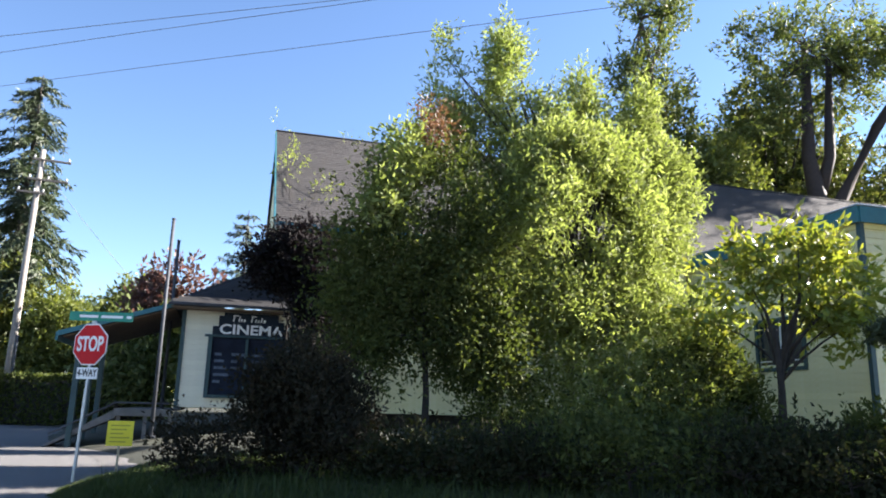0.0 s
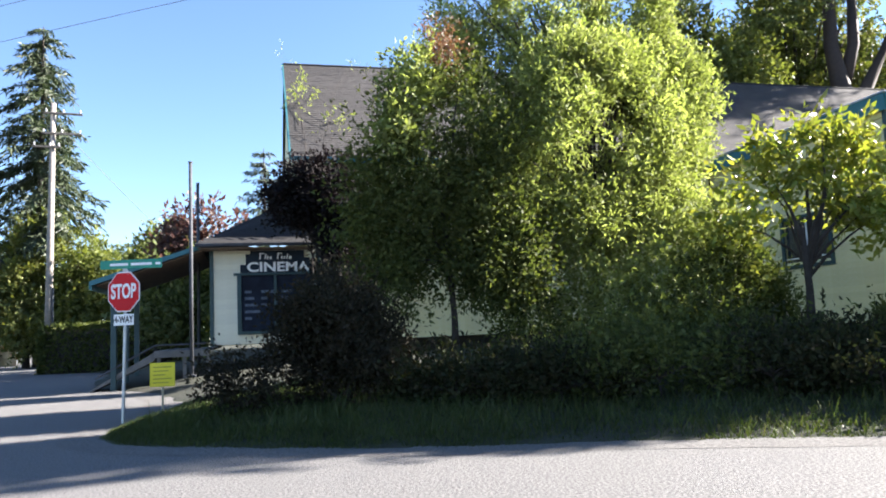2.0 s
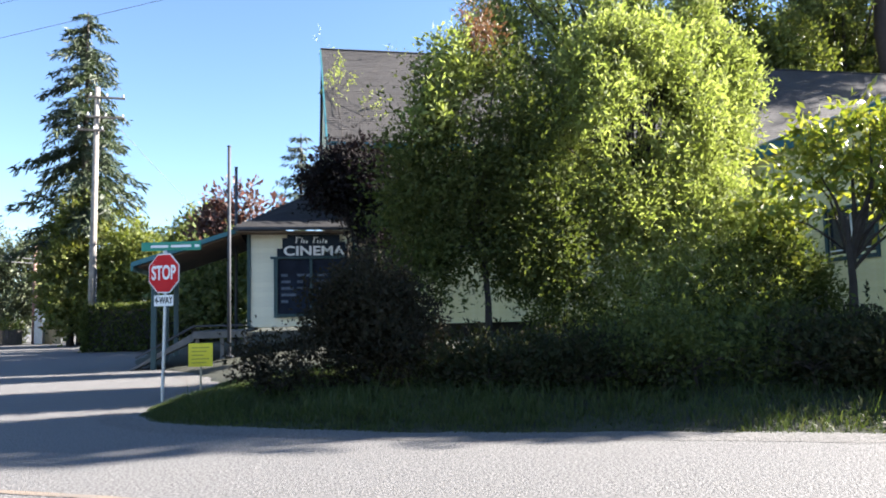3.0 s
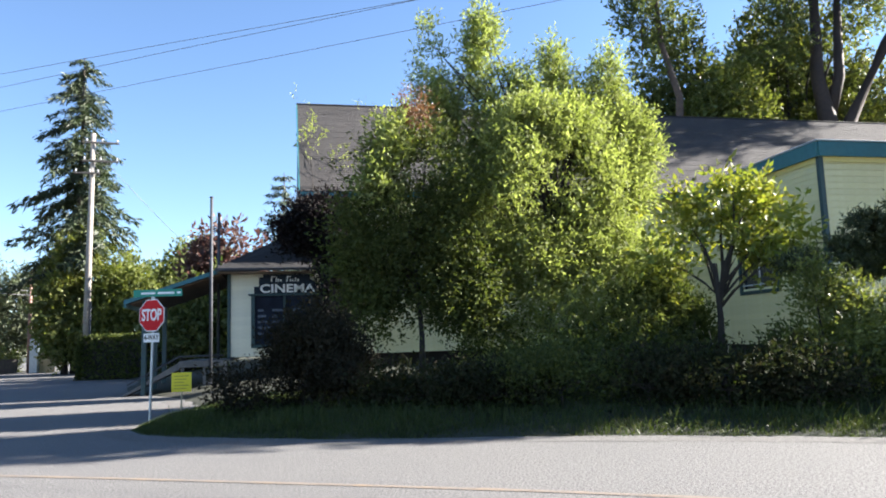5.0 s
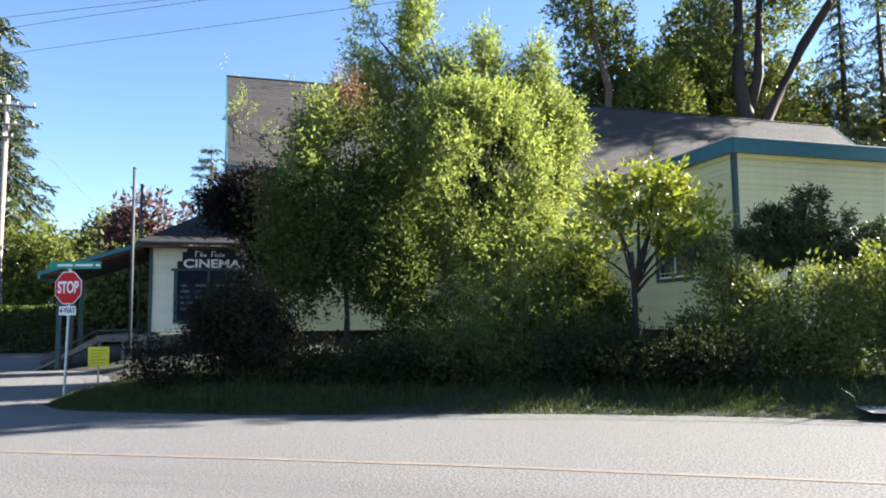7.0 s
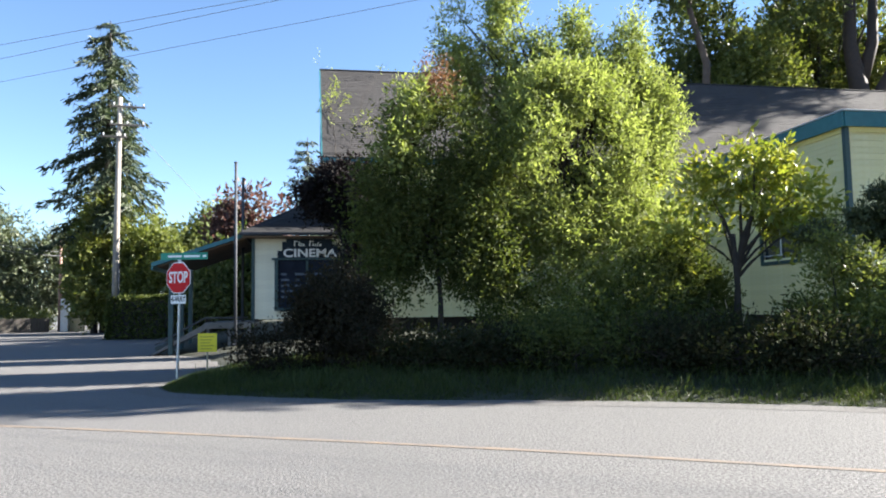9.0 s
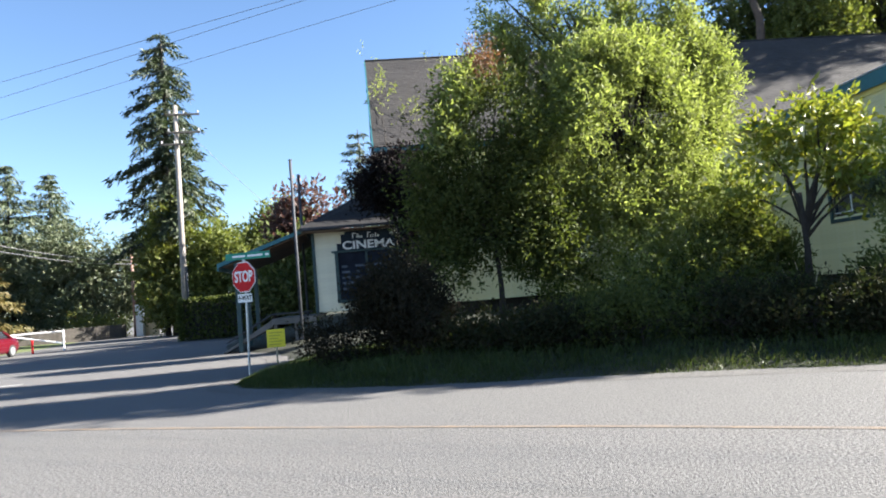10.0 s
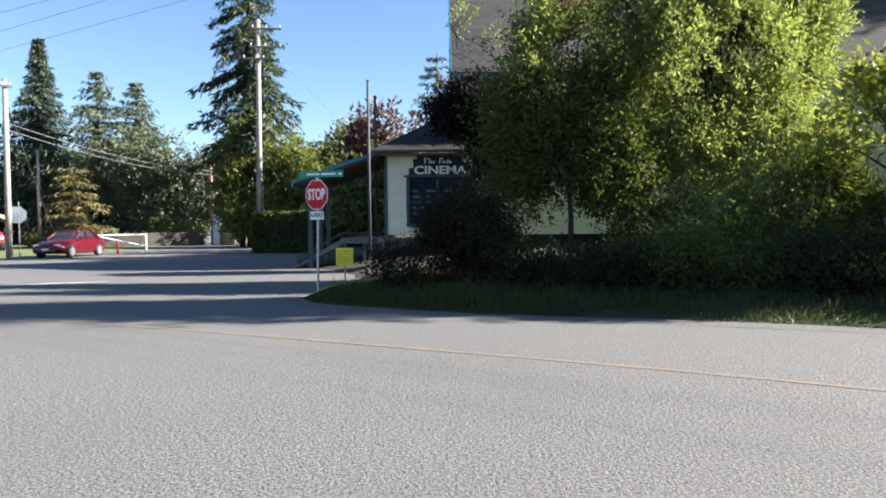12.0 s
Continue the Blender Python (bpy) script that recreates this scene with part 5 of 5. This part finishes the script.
# most brambles take the darkened leaf colour, in place of verge shade
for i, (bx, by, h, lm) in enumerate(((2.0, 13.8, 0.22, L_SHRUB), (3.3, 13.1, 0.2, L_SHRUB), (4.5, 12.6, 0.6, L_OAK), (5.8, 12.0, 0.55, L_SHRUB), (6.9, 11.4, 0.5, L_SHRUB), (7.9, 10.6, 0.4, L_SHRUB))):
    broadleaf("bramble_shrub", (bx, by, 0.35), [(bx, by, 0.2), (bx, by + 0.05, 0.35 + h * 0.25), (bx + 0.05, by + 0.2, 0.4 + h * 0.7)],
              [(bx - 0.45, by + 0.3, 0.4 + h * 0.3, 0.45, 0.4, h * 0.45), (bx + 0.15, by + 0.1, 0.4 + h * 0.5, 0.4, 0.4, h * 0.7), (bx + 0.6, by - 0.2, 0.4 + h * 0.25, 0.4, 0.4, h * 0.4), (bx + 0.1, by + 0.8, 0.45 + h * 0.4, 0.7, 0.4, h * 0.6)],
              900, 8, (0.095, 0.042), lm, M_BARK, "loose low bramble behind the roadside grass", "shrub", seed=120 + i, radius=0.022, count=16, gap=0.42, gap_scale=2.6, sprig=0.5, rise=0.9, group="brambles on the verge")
for i, (bx, by, h) in enumerate(((8.75, 16.7, 3.0), (9.5, 16.9, 2.2), (7.9, 16.4, 2.3))):
    broadleaf("understory_bush", (bx, by, 0.6), [(bx, by, 0.5), (bx + 0.05, by, h * 0.45), (bx, by + 0.05, h * 0.8)], [(bx, by, h * 0.8, 0.45, 0.4, h * 0.2), (bx + 0.15, by, h * 0.5, 0.55, 0.45, h * 0.25), (bx - 0.15, by, h * 0.3, 0.5, 0.45, h * 0.2)],
              1000, 8, (0.12, 0.05), L_OAK, M_BARK, "dark leafy bush between the willow and the small tree", "shrub", seed=230 + i, radius=0.03, count=9, gap=0.4, gap_scale=2.3, sprig=0.45, rise=0.7, group="understory bushes")
stalks = thing("pale_stalks", 9.0, 15.3, 0.7, "bare pale stalks rising from the undergrowth", "plant")
for dx, dy, h in ((0, 0, 1.5), (-0.16, 0.03, 1.35), (0.32, 0.05, 1.4)):
    part("stalk", tube([(9.05 + dx, 15.25 + dy, 0.7), (9.02 + dx * 1.3, 15.25 + dy, h * 0.8), (8.96 + dx * 1.9, 15.25, h)], [0.014, 0.012, 0.006], 6), M_STAKE, stalks)

# behind the hall
def madrone(name, foot, lines, blobs, sprigs, label, seed, bark=M_MADRONE):
    root = thing(name, *foot, label, "tree", "trees behind the hall")
    bm = bmesh.new()
    for pts, rad in lines:
        tube(pts, rad, 10, bm)
    limbs(bm, lines[0][0][-1], blobs, random.Random(seed), 0.16, 14, 0.3)
    part("trunk", bm, bark, root, smooth=True)
    quads("crown", crown_leaves(blobs, sprigs, 8, 0.30, 0.12, seed, sprig=0.8, gap=0.46, gap_scale=0.9), L_MADRONE, root)


madrone("madrone_tree", (30.8, 35.6, 0.7), [([(30.8, 37.2, 0.5), (30.9, 37.0, 8), (30.8, 36.6, 13), (30.3, 36.6, 16), (30.5, 36.4, 23)], [0.75, 0.62, 0.54, 0.38, 0.2]), ([(30.7, 36.7, 13.2), (31.5, 36.3, 16.0), (31.9, 36.2, 22)], [0.42, 0.32, 0.16])],
        [(28.5, 36.5, 21.8, 2.6, 2.2, 2.4), (31.4, 36.4, 23.4, 3.0, 2.0, 2.2), (33.5, 36.5, 19.8, 1.8, 1.6, 1.8), (27.9, 36.5, 18.4, 1.3, 1.4, 1.7), (34.4, 36.5, 23.0, 2.2, 2.0, 2.0)], 2500, "tall forked madrone with a red-brown trunk", 31)
madrone("madrone_tree", (31.6, 37.4, 0.7), [([(31.2, 37.4, 0.5), (31.2, 36.6, 9), (31.9, 36.2, 13.4), (33.6, 34.9, 17.6), (35.0, 33.4, 20.6), (36.8, 32.8, 22)], [0.55, 0.46, 0.38, 0.3, 0.23, 0.1])],
        [(35.5, 32.2, 22.3, 2.8, 2.0, 1.6), (38.0, 31.0, 20.4, 2.4, 1.8, 1.3), (33.4, 33.6, 21.6, 1.6, 1.4, 1.3), (40.0, 31, 22.0, 2.4, 1.8, 1.6)], 1900, "leaning madrone with a long slanting trunk", 32)
madrone("madrone_tree", (22.2, 39.0, 0.7), [([(22.6, 39.2, 0.5), (22.2, 38.4, 12), (22.4, 38.4, 15.2), (21.6, 38.6, 18.4), (21.5, 38.7, 21.2), (21.0, 38.8, 24.0)], [0.3, 0.24, 0.22, 0.17, 0.14, 0.07]), ([(21.5, 38.7, 21.0), (22.1, 38.7, 22.4), (22.4, 38.8, 24.6)], [0.12, 0.09, 0.05])],
        [(21.2, 38.8, 25.0, 1.8, 1.4, 0.9), (23.0, 38.8, 24.6, 1.2, 1.2, 0.7), (20.2, 38.8, 20.0, 1.4, 0.9, 1.8), (22.6, 38.8, 19.6, 1.4, 0.9, 1.9), (21.4, 38.8, 22.6, 1.5, 1.0, 1.3), (20.6, 38.8, 17.4, 1.0, 0.9, 1.2)], 1000, "slim bare-stemmed madrone with a sparse top", 33, M_PALEBARK)
BACK = [((24.2, 41, 0.7), [(24.0, 41, 18.2, 2.2, 2, 2.6), (22.4, 41, 15.5, 2.4, 2, 2.6), (25.4, 41, 14.8, 2.2, 2, 2.5)], L_MADRONE, 1900, 51),
        ((26.0, 39.5, 0.7), [(25.8, 39, 15.6, 1.9, 1.7, 1.9), (27.2, 39, 14.2, 1.7, 1.6, 2.0), (24.2, 39.2, 13.8, 1.5, 1.5, 1.8)], L_BRIGHT, 1900, 52),
        ((31.0, 42, 0.7), [(30.2, 42, 17.5, 2.2, 2, 2.8), (28.2, 42, 15.2, 2.2, 2, 2.6), (33.0, 42, 15.4, 2.4, 2, 2.6)], L_MADRONE, 2000, 53),
        ((33.5, 38.5, 0.7), [(33.2, 38.5, 14.2, 1.9, 1.6, 1.5), (35.6, 38.5, 13.6, 1.7, 1.6, 1.5), (31.8, 39, 13.4, 1.5, 1.4, 1.4)], L_WOOD, 1300, 54),
        ((38.0, 44, 0.7), [(37.5, 44, 16.5, 2.8, 2, 3.2), (40.5, 43, 14.5, 2.6, 2, 2.8), (35.4, 43, 13.8, 2.4, 2, 2.4)], L_MADRONE, 1800, 56),
        ((46.0, 44, 0.7), [(45.5, 44, 12.5, 3.4, 2, 2.8), (49.5, 43, 13.5, 3.0, 2, 3.4)], L_MADRONE, 1500, 57),
        ((17.5, 46, 0.7), [(17.2, 46, 10.5, 3.2, 2, 2.6), (20.2, 45, 11.8, 2.6, 2, 3.2)], L_MADRONE, 1500, 55)]
BACK += [((31.5, 41.0, 0.7), [(30.6, 41, 20.6, 2.3, 2, 2.6), (33.6, 41, 21.6, 2.2, 2, 2.6), (29.4, 41, 17.6, 1.8, 1.8, 2.0), (36.6, 41, 20.4, 2.0, 2, 2.4)], L_WOOD, 1700, 50),
         ((35.0, 43.5, 0.7), [(34.3, 43, 18.8, 1.9, 1.8, 2.2), (36.4, 43, 17.2, 1.9, 1.8, 2.4), (32.6, 43, 17.0, 1.6, 1.6, 1.8)], L_MADRONE, 2300, 58),
         ((40.5, 42, 0.7), [(39.4, 42, 17.4, 2.2, 2, 2.4), (42.2, 41.5, 15.6, 2.2, 2, 2.6), (44.6, 41, 14.0, 2.0, 2, 2.4)], L_WOOD, 2400, 59)]
for foot, blobs, n, s, seed in [(a, b, d, c, e) for a, b, c, d, e in BACK]:
    f = Vector(foot)
    broadleaf("woodland_tree", foot, [f, f + Vector((0, 0, 6)), f + Vector((0.2, 0, 12))], blobs, n, 8, (0.32, 0.15), s, M_BARK, "tall leafy woodland tree behind the hall", seed=seed, radius=0.3, count=9, sprig=0.8, gap=0.46, gap_scale=1.0, group="trees behind the hall")
conifer("fir_tree", (36.5, 48.5, 0.5), 24.5, 4.6, L_BLUEFIR, "dark fir standing behind the hall", 61, whorls=36, arms=7, group="trees behind the hall")
conifer("fir_tree", (33.0, 47.0, 0.5), 22.0, 4.0, L_BLUEFIR, "dark fir standing behind the hall", 62, whorls=32, arms=7, group="trees behind the hall")
conifer("fir_tree", (41.5, 39.5, 0.5), 26.5, 4.2, L_FIR, "thin open fir beyond the wing", 63, whorls=36, arms=8, bare=0.12, group="trees behind the hall")
conifer("fir_tree", (45.0, 39.5, 0.5), 27.0, 4.4, L_FIR, "thin open fir beyond the wing", 64, whorls=36, arms=8, bare=0.12, group="trees behind the hall")
conifer("fir_tree", (49.0, 37.5, 0.5), 25.0, 4.6, L_FIR, "thin open fir beyond the wing", 65, whorls=34, arms=8, bare=0.12, group="trees behind the hall")

# beyond the shrubs, in front of the wing: unseen trees added to cast shade
broadleaf("unseen_shade_tree", (23.0, 14.6, 0.7), [(23.0, 14.6, 0.5), (23.1, 14.5, 5), (23.0, 14.2, 10), (23.0, 13.9, 14)],
          [(23.0, 12.7, 14.4, 1.2, 0.7, 1.0), (23.0, 13.8, 14.2, 1.2, 0.8, 1.0), (23.0, 14.8, 14.4, 1.2, 0.6, 1.0), (23.0, 13.3, 16.0, 1.2, 0.9, 1.2), (23.0, 14.5, 16.2, 1.2, 0.8, 1.2), (23.0, 13.9, 17.8, 1.0, 0.8, 0.9)], 2600, 8, (0.3, 0.16), L_OAK, M_BARK, "tall unseen tree added so its high crown shades the corner", seed=67, radius=0.3, count=14, sprig=0.6, gap=0.3)
# second unseen tree, crown set at the height that shades the low undergrowth
broadleaf("unseen_shade_tree", (20.6, 12.4, 0.6), [(20.6, 12.4, 0.4), (20.6, 12.4, 4), (20.6, 12.4, 9)],
          [(20.6, 12.5, 9.5, 1.0, 0.6, 1.1), (20.6, 13.4, 9.5, 1.0, 0.6, 1.1), (20.6, 13.0, 10.8, 0.8, 0.6, 0.6), (20.6, 14.3, 8.3, 1.0, 0.5, 0.8), (20.6, 15.3, 7.2, 1.0, 0.6, 0.7), (20.6, 16.4, 7.2, 1.0, 0.6, 0.7)], 2300, 8, (0.28, 0.15), L_OAK, M_BARK, "round-headed tree on the verge beside the wing", seed=69, radius=0.2, count=12, sprig=0.6, gap=0.25)
broadleaf("fresh_shrub", (12.9, 8.7, 0.4), None, [(12.8, 8.8, 1.3, 0.9, 0.7, 1.0), (13.8, 8.0, 1.2, 0.9, 0.7, 1.0)], 2200, 9, (0.1, 0.045), L_BRIGHT, M_BARK, "loose shrub with fresh green leaves at the road edge", "shrub", seed=68, radius=0.03, count=10, rise=0.6, gap=0.32, group="roadside shrubs")

# along the side street
conifer("fir_tree", (-15.1, 58.4, 0.0), 23.9, 3.9, L_STREETFIR, "tall open fir with drooping boughs", 71, base=0.34, whorls=30, arms=8, droop=0.55, needle=0.62, dense=20, taper=0.42, bare=0.3, group="street conifers")
conifer("cypress_tree", (-42.9, 79.3, 0.0), 22.3, 6.0, L_BLUEFIR, "tall dense pointed conifer", 72, base=0.04, whorls=54, arms=15, droop=0.15, needle=0.85, taper=1.15, group="street conifers")
conifer("cypress_tree", (-49.7, 75.2, 0.0), 17.2, 4.4, L_BLUEFIR, "tall dense pointed conifer", 73, base=0.04, whorls=44, arms=15, droop=0.15, needle=1.0, taper=0.55, group="street conifers")
conifer("fir_tree", (-35.8, 77.3, 0.0), 18.2, 6.6, L_FIR, "grey-green fir at the edge of the wood", 74, base=0.1, whorls=36, arms=10, droop=0.02, needle=0.8, bare=0.2, group="street conifers")
conifer("fir_tree", (-32.4, 78.7, 0.0), 17.4, 6.6, L_FIR, "grey-green fir at the edge of the wood", 75, base=0.1, whorls=34, arms=9, droop=-0.05, needle=0.85, taper=1.0, bare=0.15, group="street conifers")
conifer("cedar_tree", (-31.4, 63.0, 0.0), 7.3, 3.4, L_ORANGE, "golden-brown layered cedar on the lawn", 76, base=0.05, whorls=11, arms=11, droop=0.2, needle=0.6, taper=0.6)
conifer("fir_tree", (-0.3, 48.4, 0.4), 12.4, 3.2, L_BLUEFIR, "dark layered fir behind the lobby roof", 77, base=0.1, whorls=20, arms=6, droop=0.02, needle=0.55, group="street conifers")
conifer("fir_tree", (1.8, 50, 0.4), 11.4, 3.2, L_BLUEFIR, "dark layered fir behind the lobby roof", 78, base=0.1, whorls=18, arms=6, droop=0.02, needle=0.55, group="street conifers")
STREET = [((-15.6, 57.5, 0), [(-15.6, 57.3, 6.2, 1.7, 2, 2.6), (-15.9, 57.5, 4.0, 1.5, 2, 2.6), (-14.8, 57, 3.2, 2.0, 2, 2.4), (-14.6, 57.3, 8.4, 1.7, 1.6, 2.0)], L_WOOD, 2600, 81),
          ((-12.2, 57.5, 0), [(-12.2, 57.4, 5.6, 2.2, 2, 2.6), (-10.6, 57.5, 3.6, 2.2, 2, 2.8), (-13.4, 57, 3.0, 1.8, 2, 2.4)], L_BRIGHT, 2600, 82),
          ((-8.3, 59.8, 0), [(-8.2, 59.7, 7.0, 1.7, 1.6, 2.2), (-7.0, 59.6, 4.4, 2.4, 2, 2.6)], L_MADRONE, 1700, 83),
          ((-5.4, 55.0, 0), [(-5.4, 55, 6.4, 2.0, 1.6, 2.2), (-4.4, 55, 3.8, 2.2, 2, 2.4)], L_BRIGHT, 1700, 84),
          ((-4.0, 45.2, 0.3), [(-3.9, 45.1, 6.9, 1.4, 1.2, 1.7), (-2.6, 45.2, 6.5, 1.4, 1.2, 1.6), (-4.9, 45, 5.6, 1.0, 1.0, 1.5)], L_RED, 1100, 85),
          ((-5.4, 41.0, 0.3), [(-5.5, 41, 3.4, 1.4, 1.2, 1.6), (-4.2, 40.5, 2.6, 1.4, 1.2, 1.6), (-3.6, 41.2, 4.2, 1.2, 1.0, 1.3)], L_MADRONE, 1500, 86),
          ((-25.5, 72, 0), [(-25.5, 72, 6.4, 3.2, 2, 2.6), (-28.6, 72, 7.0, 3.0, 2, 3.2), (-22, 72, 5.4, 2.6, 2, 3.0), (-25, 71, 2.8, 4.2, 2, 2.4)], L_GREYWOOD, 3600, 87),
          ((-21.5, 74.5, 0), [(-21.4, 74.5, 6.8, 2.4, 2, 2.6), (-19.0, 74, 4.4, 2.4, 2, 3.2), (-22.8, 74.5, 3.8, 2.4, 2, 2.6)], L_WOOD, 2400, 88),
          ((-37, 76, 0), [(-37, 76, 6.2, 4.2, 2, 3.6), (-32.4, 75, 6.6, 3.8, 2, 4.0), (-29.0, 74, 4.4, 3.2, 2, 3.4)], L_GREYWOOD, 3400, 89),
          ((-46, 78, 0), [(-46, 78, 7.0, 4.6, 2, 5.0), (-41, 76, 5.2, 4.2, 2, 4.2), (-53, 74, 5.2, 4.2, 2, 4.6)], L_BLUEFIR, 3600, 90),
          ((-10.5, 66, 0), [(-10.5, 66, 6.0, 2.8, 2, 2.4), (-13, 68, 6.4, 2.8, 2, 2.6), (-5, 66, 6.2, 3.0, 2, 2.6)], L_MADRONE, 1800, 91)]
for foot, blobs, lm, n, seed in STREET:
    f = Vector(foot)
    nm, lab = ("copper_tree", "small tree with coppery red leaves") if lm is L_RED else ("woodland_tree", "leafy tree along the side street")
    broadleaf(nm, foot, [f, f + Vector((0, 0, 2)), f + Vector((0.1, 0, 4.5))], blobs, n, 8, (0.34, 0.16), lm, M_BARK, lab, seed=seed, radius=0.2, count=9, sprig=0.8, gap=0.36, gap_scale=0.8, group="" if lm is L_RED else "street trees")

# clipped hedge and yard bushes
hedge = thing("clipped_hedge", -8, 43, 0, "dark green clipped hedge beside the street", "hedge")
rng = np.random.default_rng(5)
n = 9000
s, q = rng.random(n), rng.random((n, 2))
face = rng.integers(0, 3, n)
hx = -11.0 + s * 7.5
hy = 44.0 - s * 2.6 + np.where(face == 0, -0.7, (q[:, 0] - 0.5) * 1.4) + rng.normal(size=n) * 0.05
hz = np.where(face == 1, 2.25, q[:, 1] * 2.25) + rng.normal(size=n) * 0.05
hx = np.where(face == 2, -11.0 + rng.normal(size=n) * 0.08, hx)
hy = np.where(face == 2, 44.0 + (q[:, 0] - 0.5) * 1.6, hy)
hp = np.stack([hx, hy, hz - 0.25 * (face == 2) * (q[:, 0])], axis=1)
quads("leaves", leaf_quads(hp, unit(rng.normal(size=(n, 3)) + np.array([-0.3, -0.5, 0.4])), 0.2 * rng.uniform(0.6, 1.3, n), 0.1 * rng.uniform(0.7, 1.3, n), rng), L_OAK, hedge)
# box filling the hedge, coloured as its dark inner shade
part("core", box(0, 7.8, -0.55, 0.55, 0, 2.1, 0.2, Matrix.Translation((-10.9, 44.0, 0)) @ Matrix.Rotation(math.atan2(-2.6, 7.5), 4, "Z")), M_SHADE, hedge)
for i, (bx, by, r, lm) in enumerate(((-35.4, 50.6, 0.8, L_BRIGHT), (-33.9, 50.4, 0.55, L_ORANGE), (-31.0, 56.3, 0.6, L_BRIGHT), (-25.6, 67.5, 1.5, L_WOOD), (-23.4, 68.4, 1.3, L_BRIGHT), (-37.2, 49.4, 0.7, L_MADRONE))):
    broadleaf("yard_bush", (bx, by, 0.08), None, [(bx, by, r * 0.8, r, r * 0.8, r * 0.9), (bx + r * 0.5, by, r * 0.6, r * 0.7, r * 0.6, r * 0.7)], 420, 7, (0.16, 0.08), lm, M_BARK, "rounded garden bush on the lawn", "shrub", seed=100 + i, radius=0.03, count=5, gap=0.3, group="yard bushes")


# ---------------------------------------------------------------- grass
def grass(name, count, strip, height, material, label, seed):
    """Blades over a strip of the verge; strip: (start, end, from, to) along and in from the road edge."""
    rng = np.random.default_rng(seed)
    line = smooth_line(EAST, 10)
    pts = np.array([(p.x, p.y) for p in line])
    i0, i1, d0, d1 = strip
    t = rng.uniform(i0 * 10, i1 * 10, count)
    k = t.astype(int)
    a, b = pts[k], pts[k + 1]
    p = a + (b - a) * (t - k)[:, None]
    d = unit(b - a)
    nrm = np.stack([d[:, 1], -d[:, 0]], axis=1)
    off = d0 + (d1 - d0) * rng.random(count) ** 1.4
    p = p + nrm * off[:, None]
    tuft = 0.5 + 0.5 * np.sin(p[:, 0] * 3.1 + np.sin(p[:, 1] * 2.3) * 2) * np.sin(p[:, 1] * 3.7 + p[:, 0])
    h = height * (0.35 + 0.5 * tuft + 0.5 * rng.random(count)) * np.clip(0.35 + off * 1.2, 0, 1)
    z = 0.78 * (1 - np.exp(-off / 4.0)) - 0.06
    base = np.stack([p[:, 0], p[:, 1], z], axis=1)
    along = unit(np.stack([rng.normal(size=count) * 0.35, rng.normal(size=count) * 0.35, np.ones(count)], axis=1))
    ob = quads(name, leaf_quads(base, along, h, 0.008 + 0.008 * rng.random(count), rng, 0.9), material)
    return tagged(ob, label, "grass", "", "stuff")


grass("verge_grass", 90000, (2.6, 12.0, 0.02, 4.5), 0.19, L_GRASS, "long tufted grass along the road verge", 7)
grass("tall_grass", 900, (2.6, 9.0, 0.6, 3.0), 0.42, L_GRASS, "taller seeding grass stems at the back of the verge", 8)
grass("low_plants", 5000, (3.4, 5.2, 4.6, 6.5), 0.3, L_BRIGHT, "bright low plants below the small tree", 9)
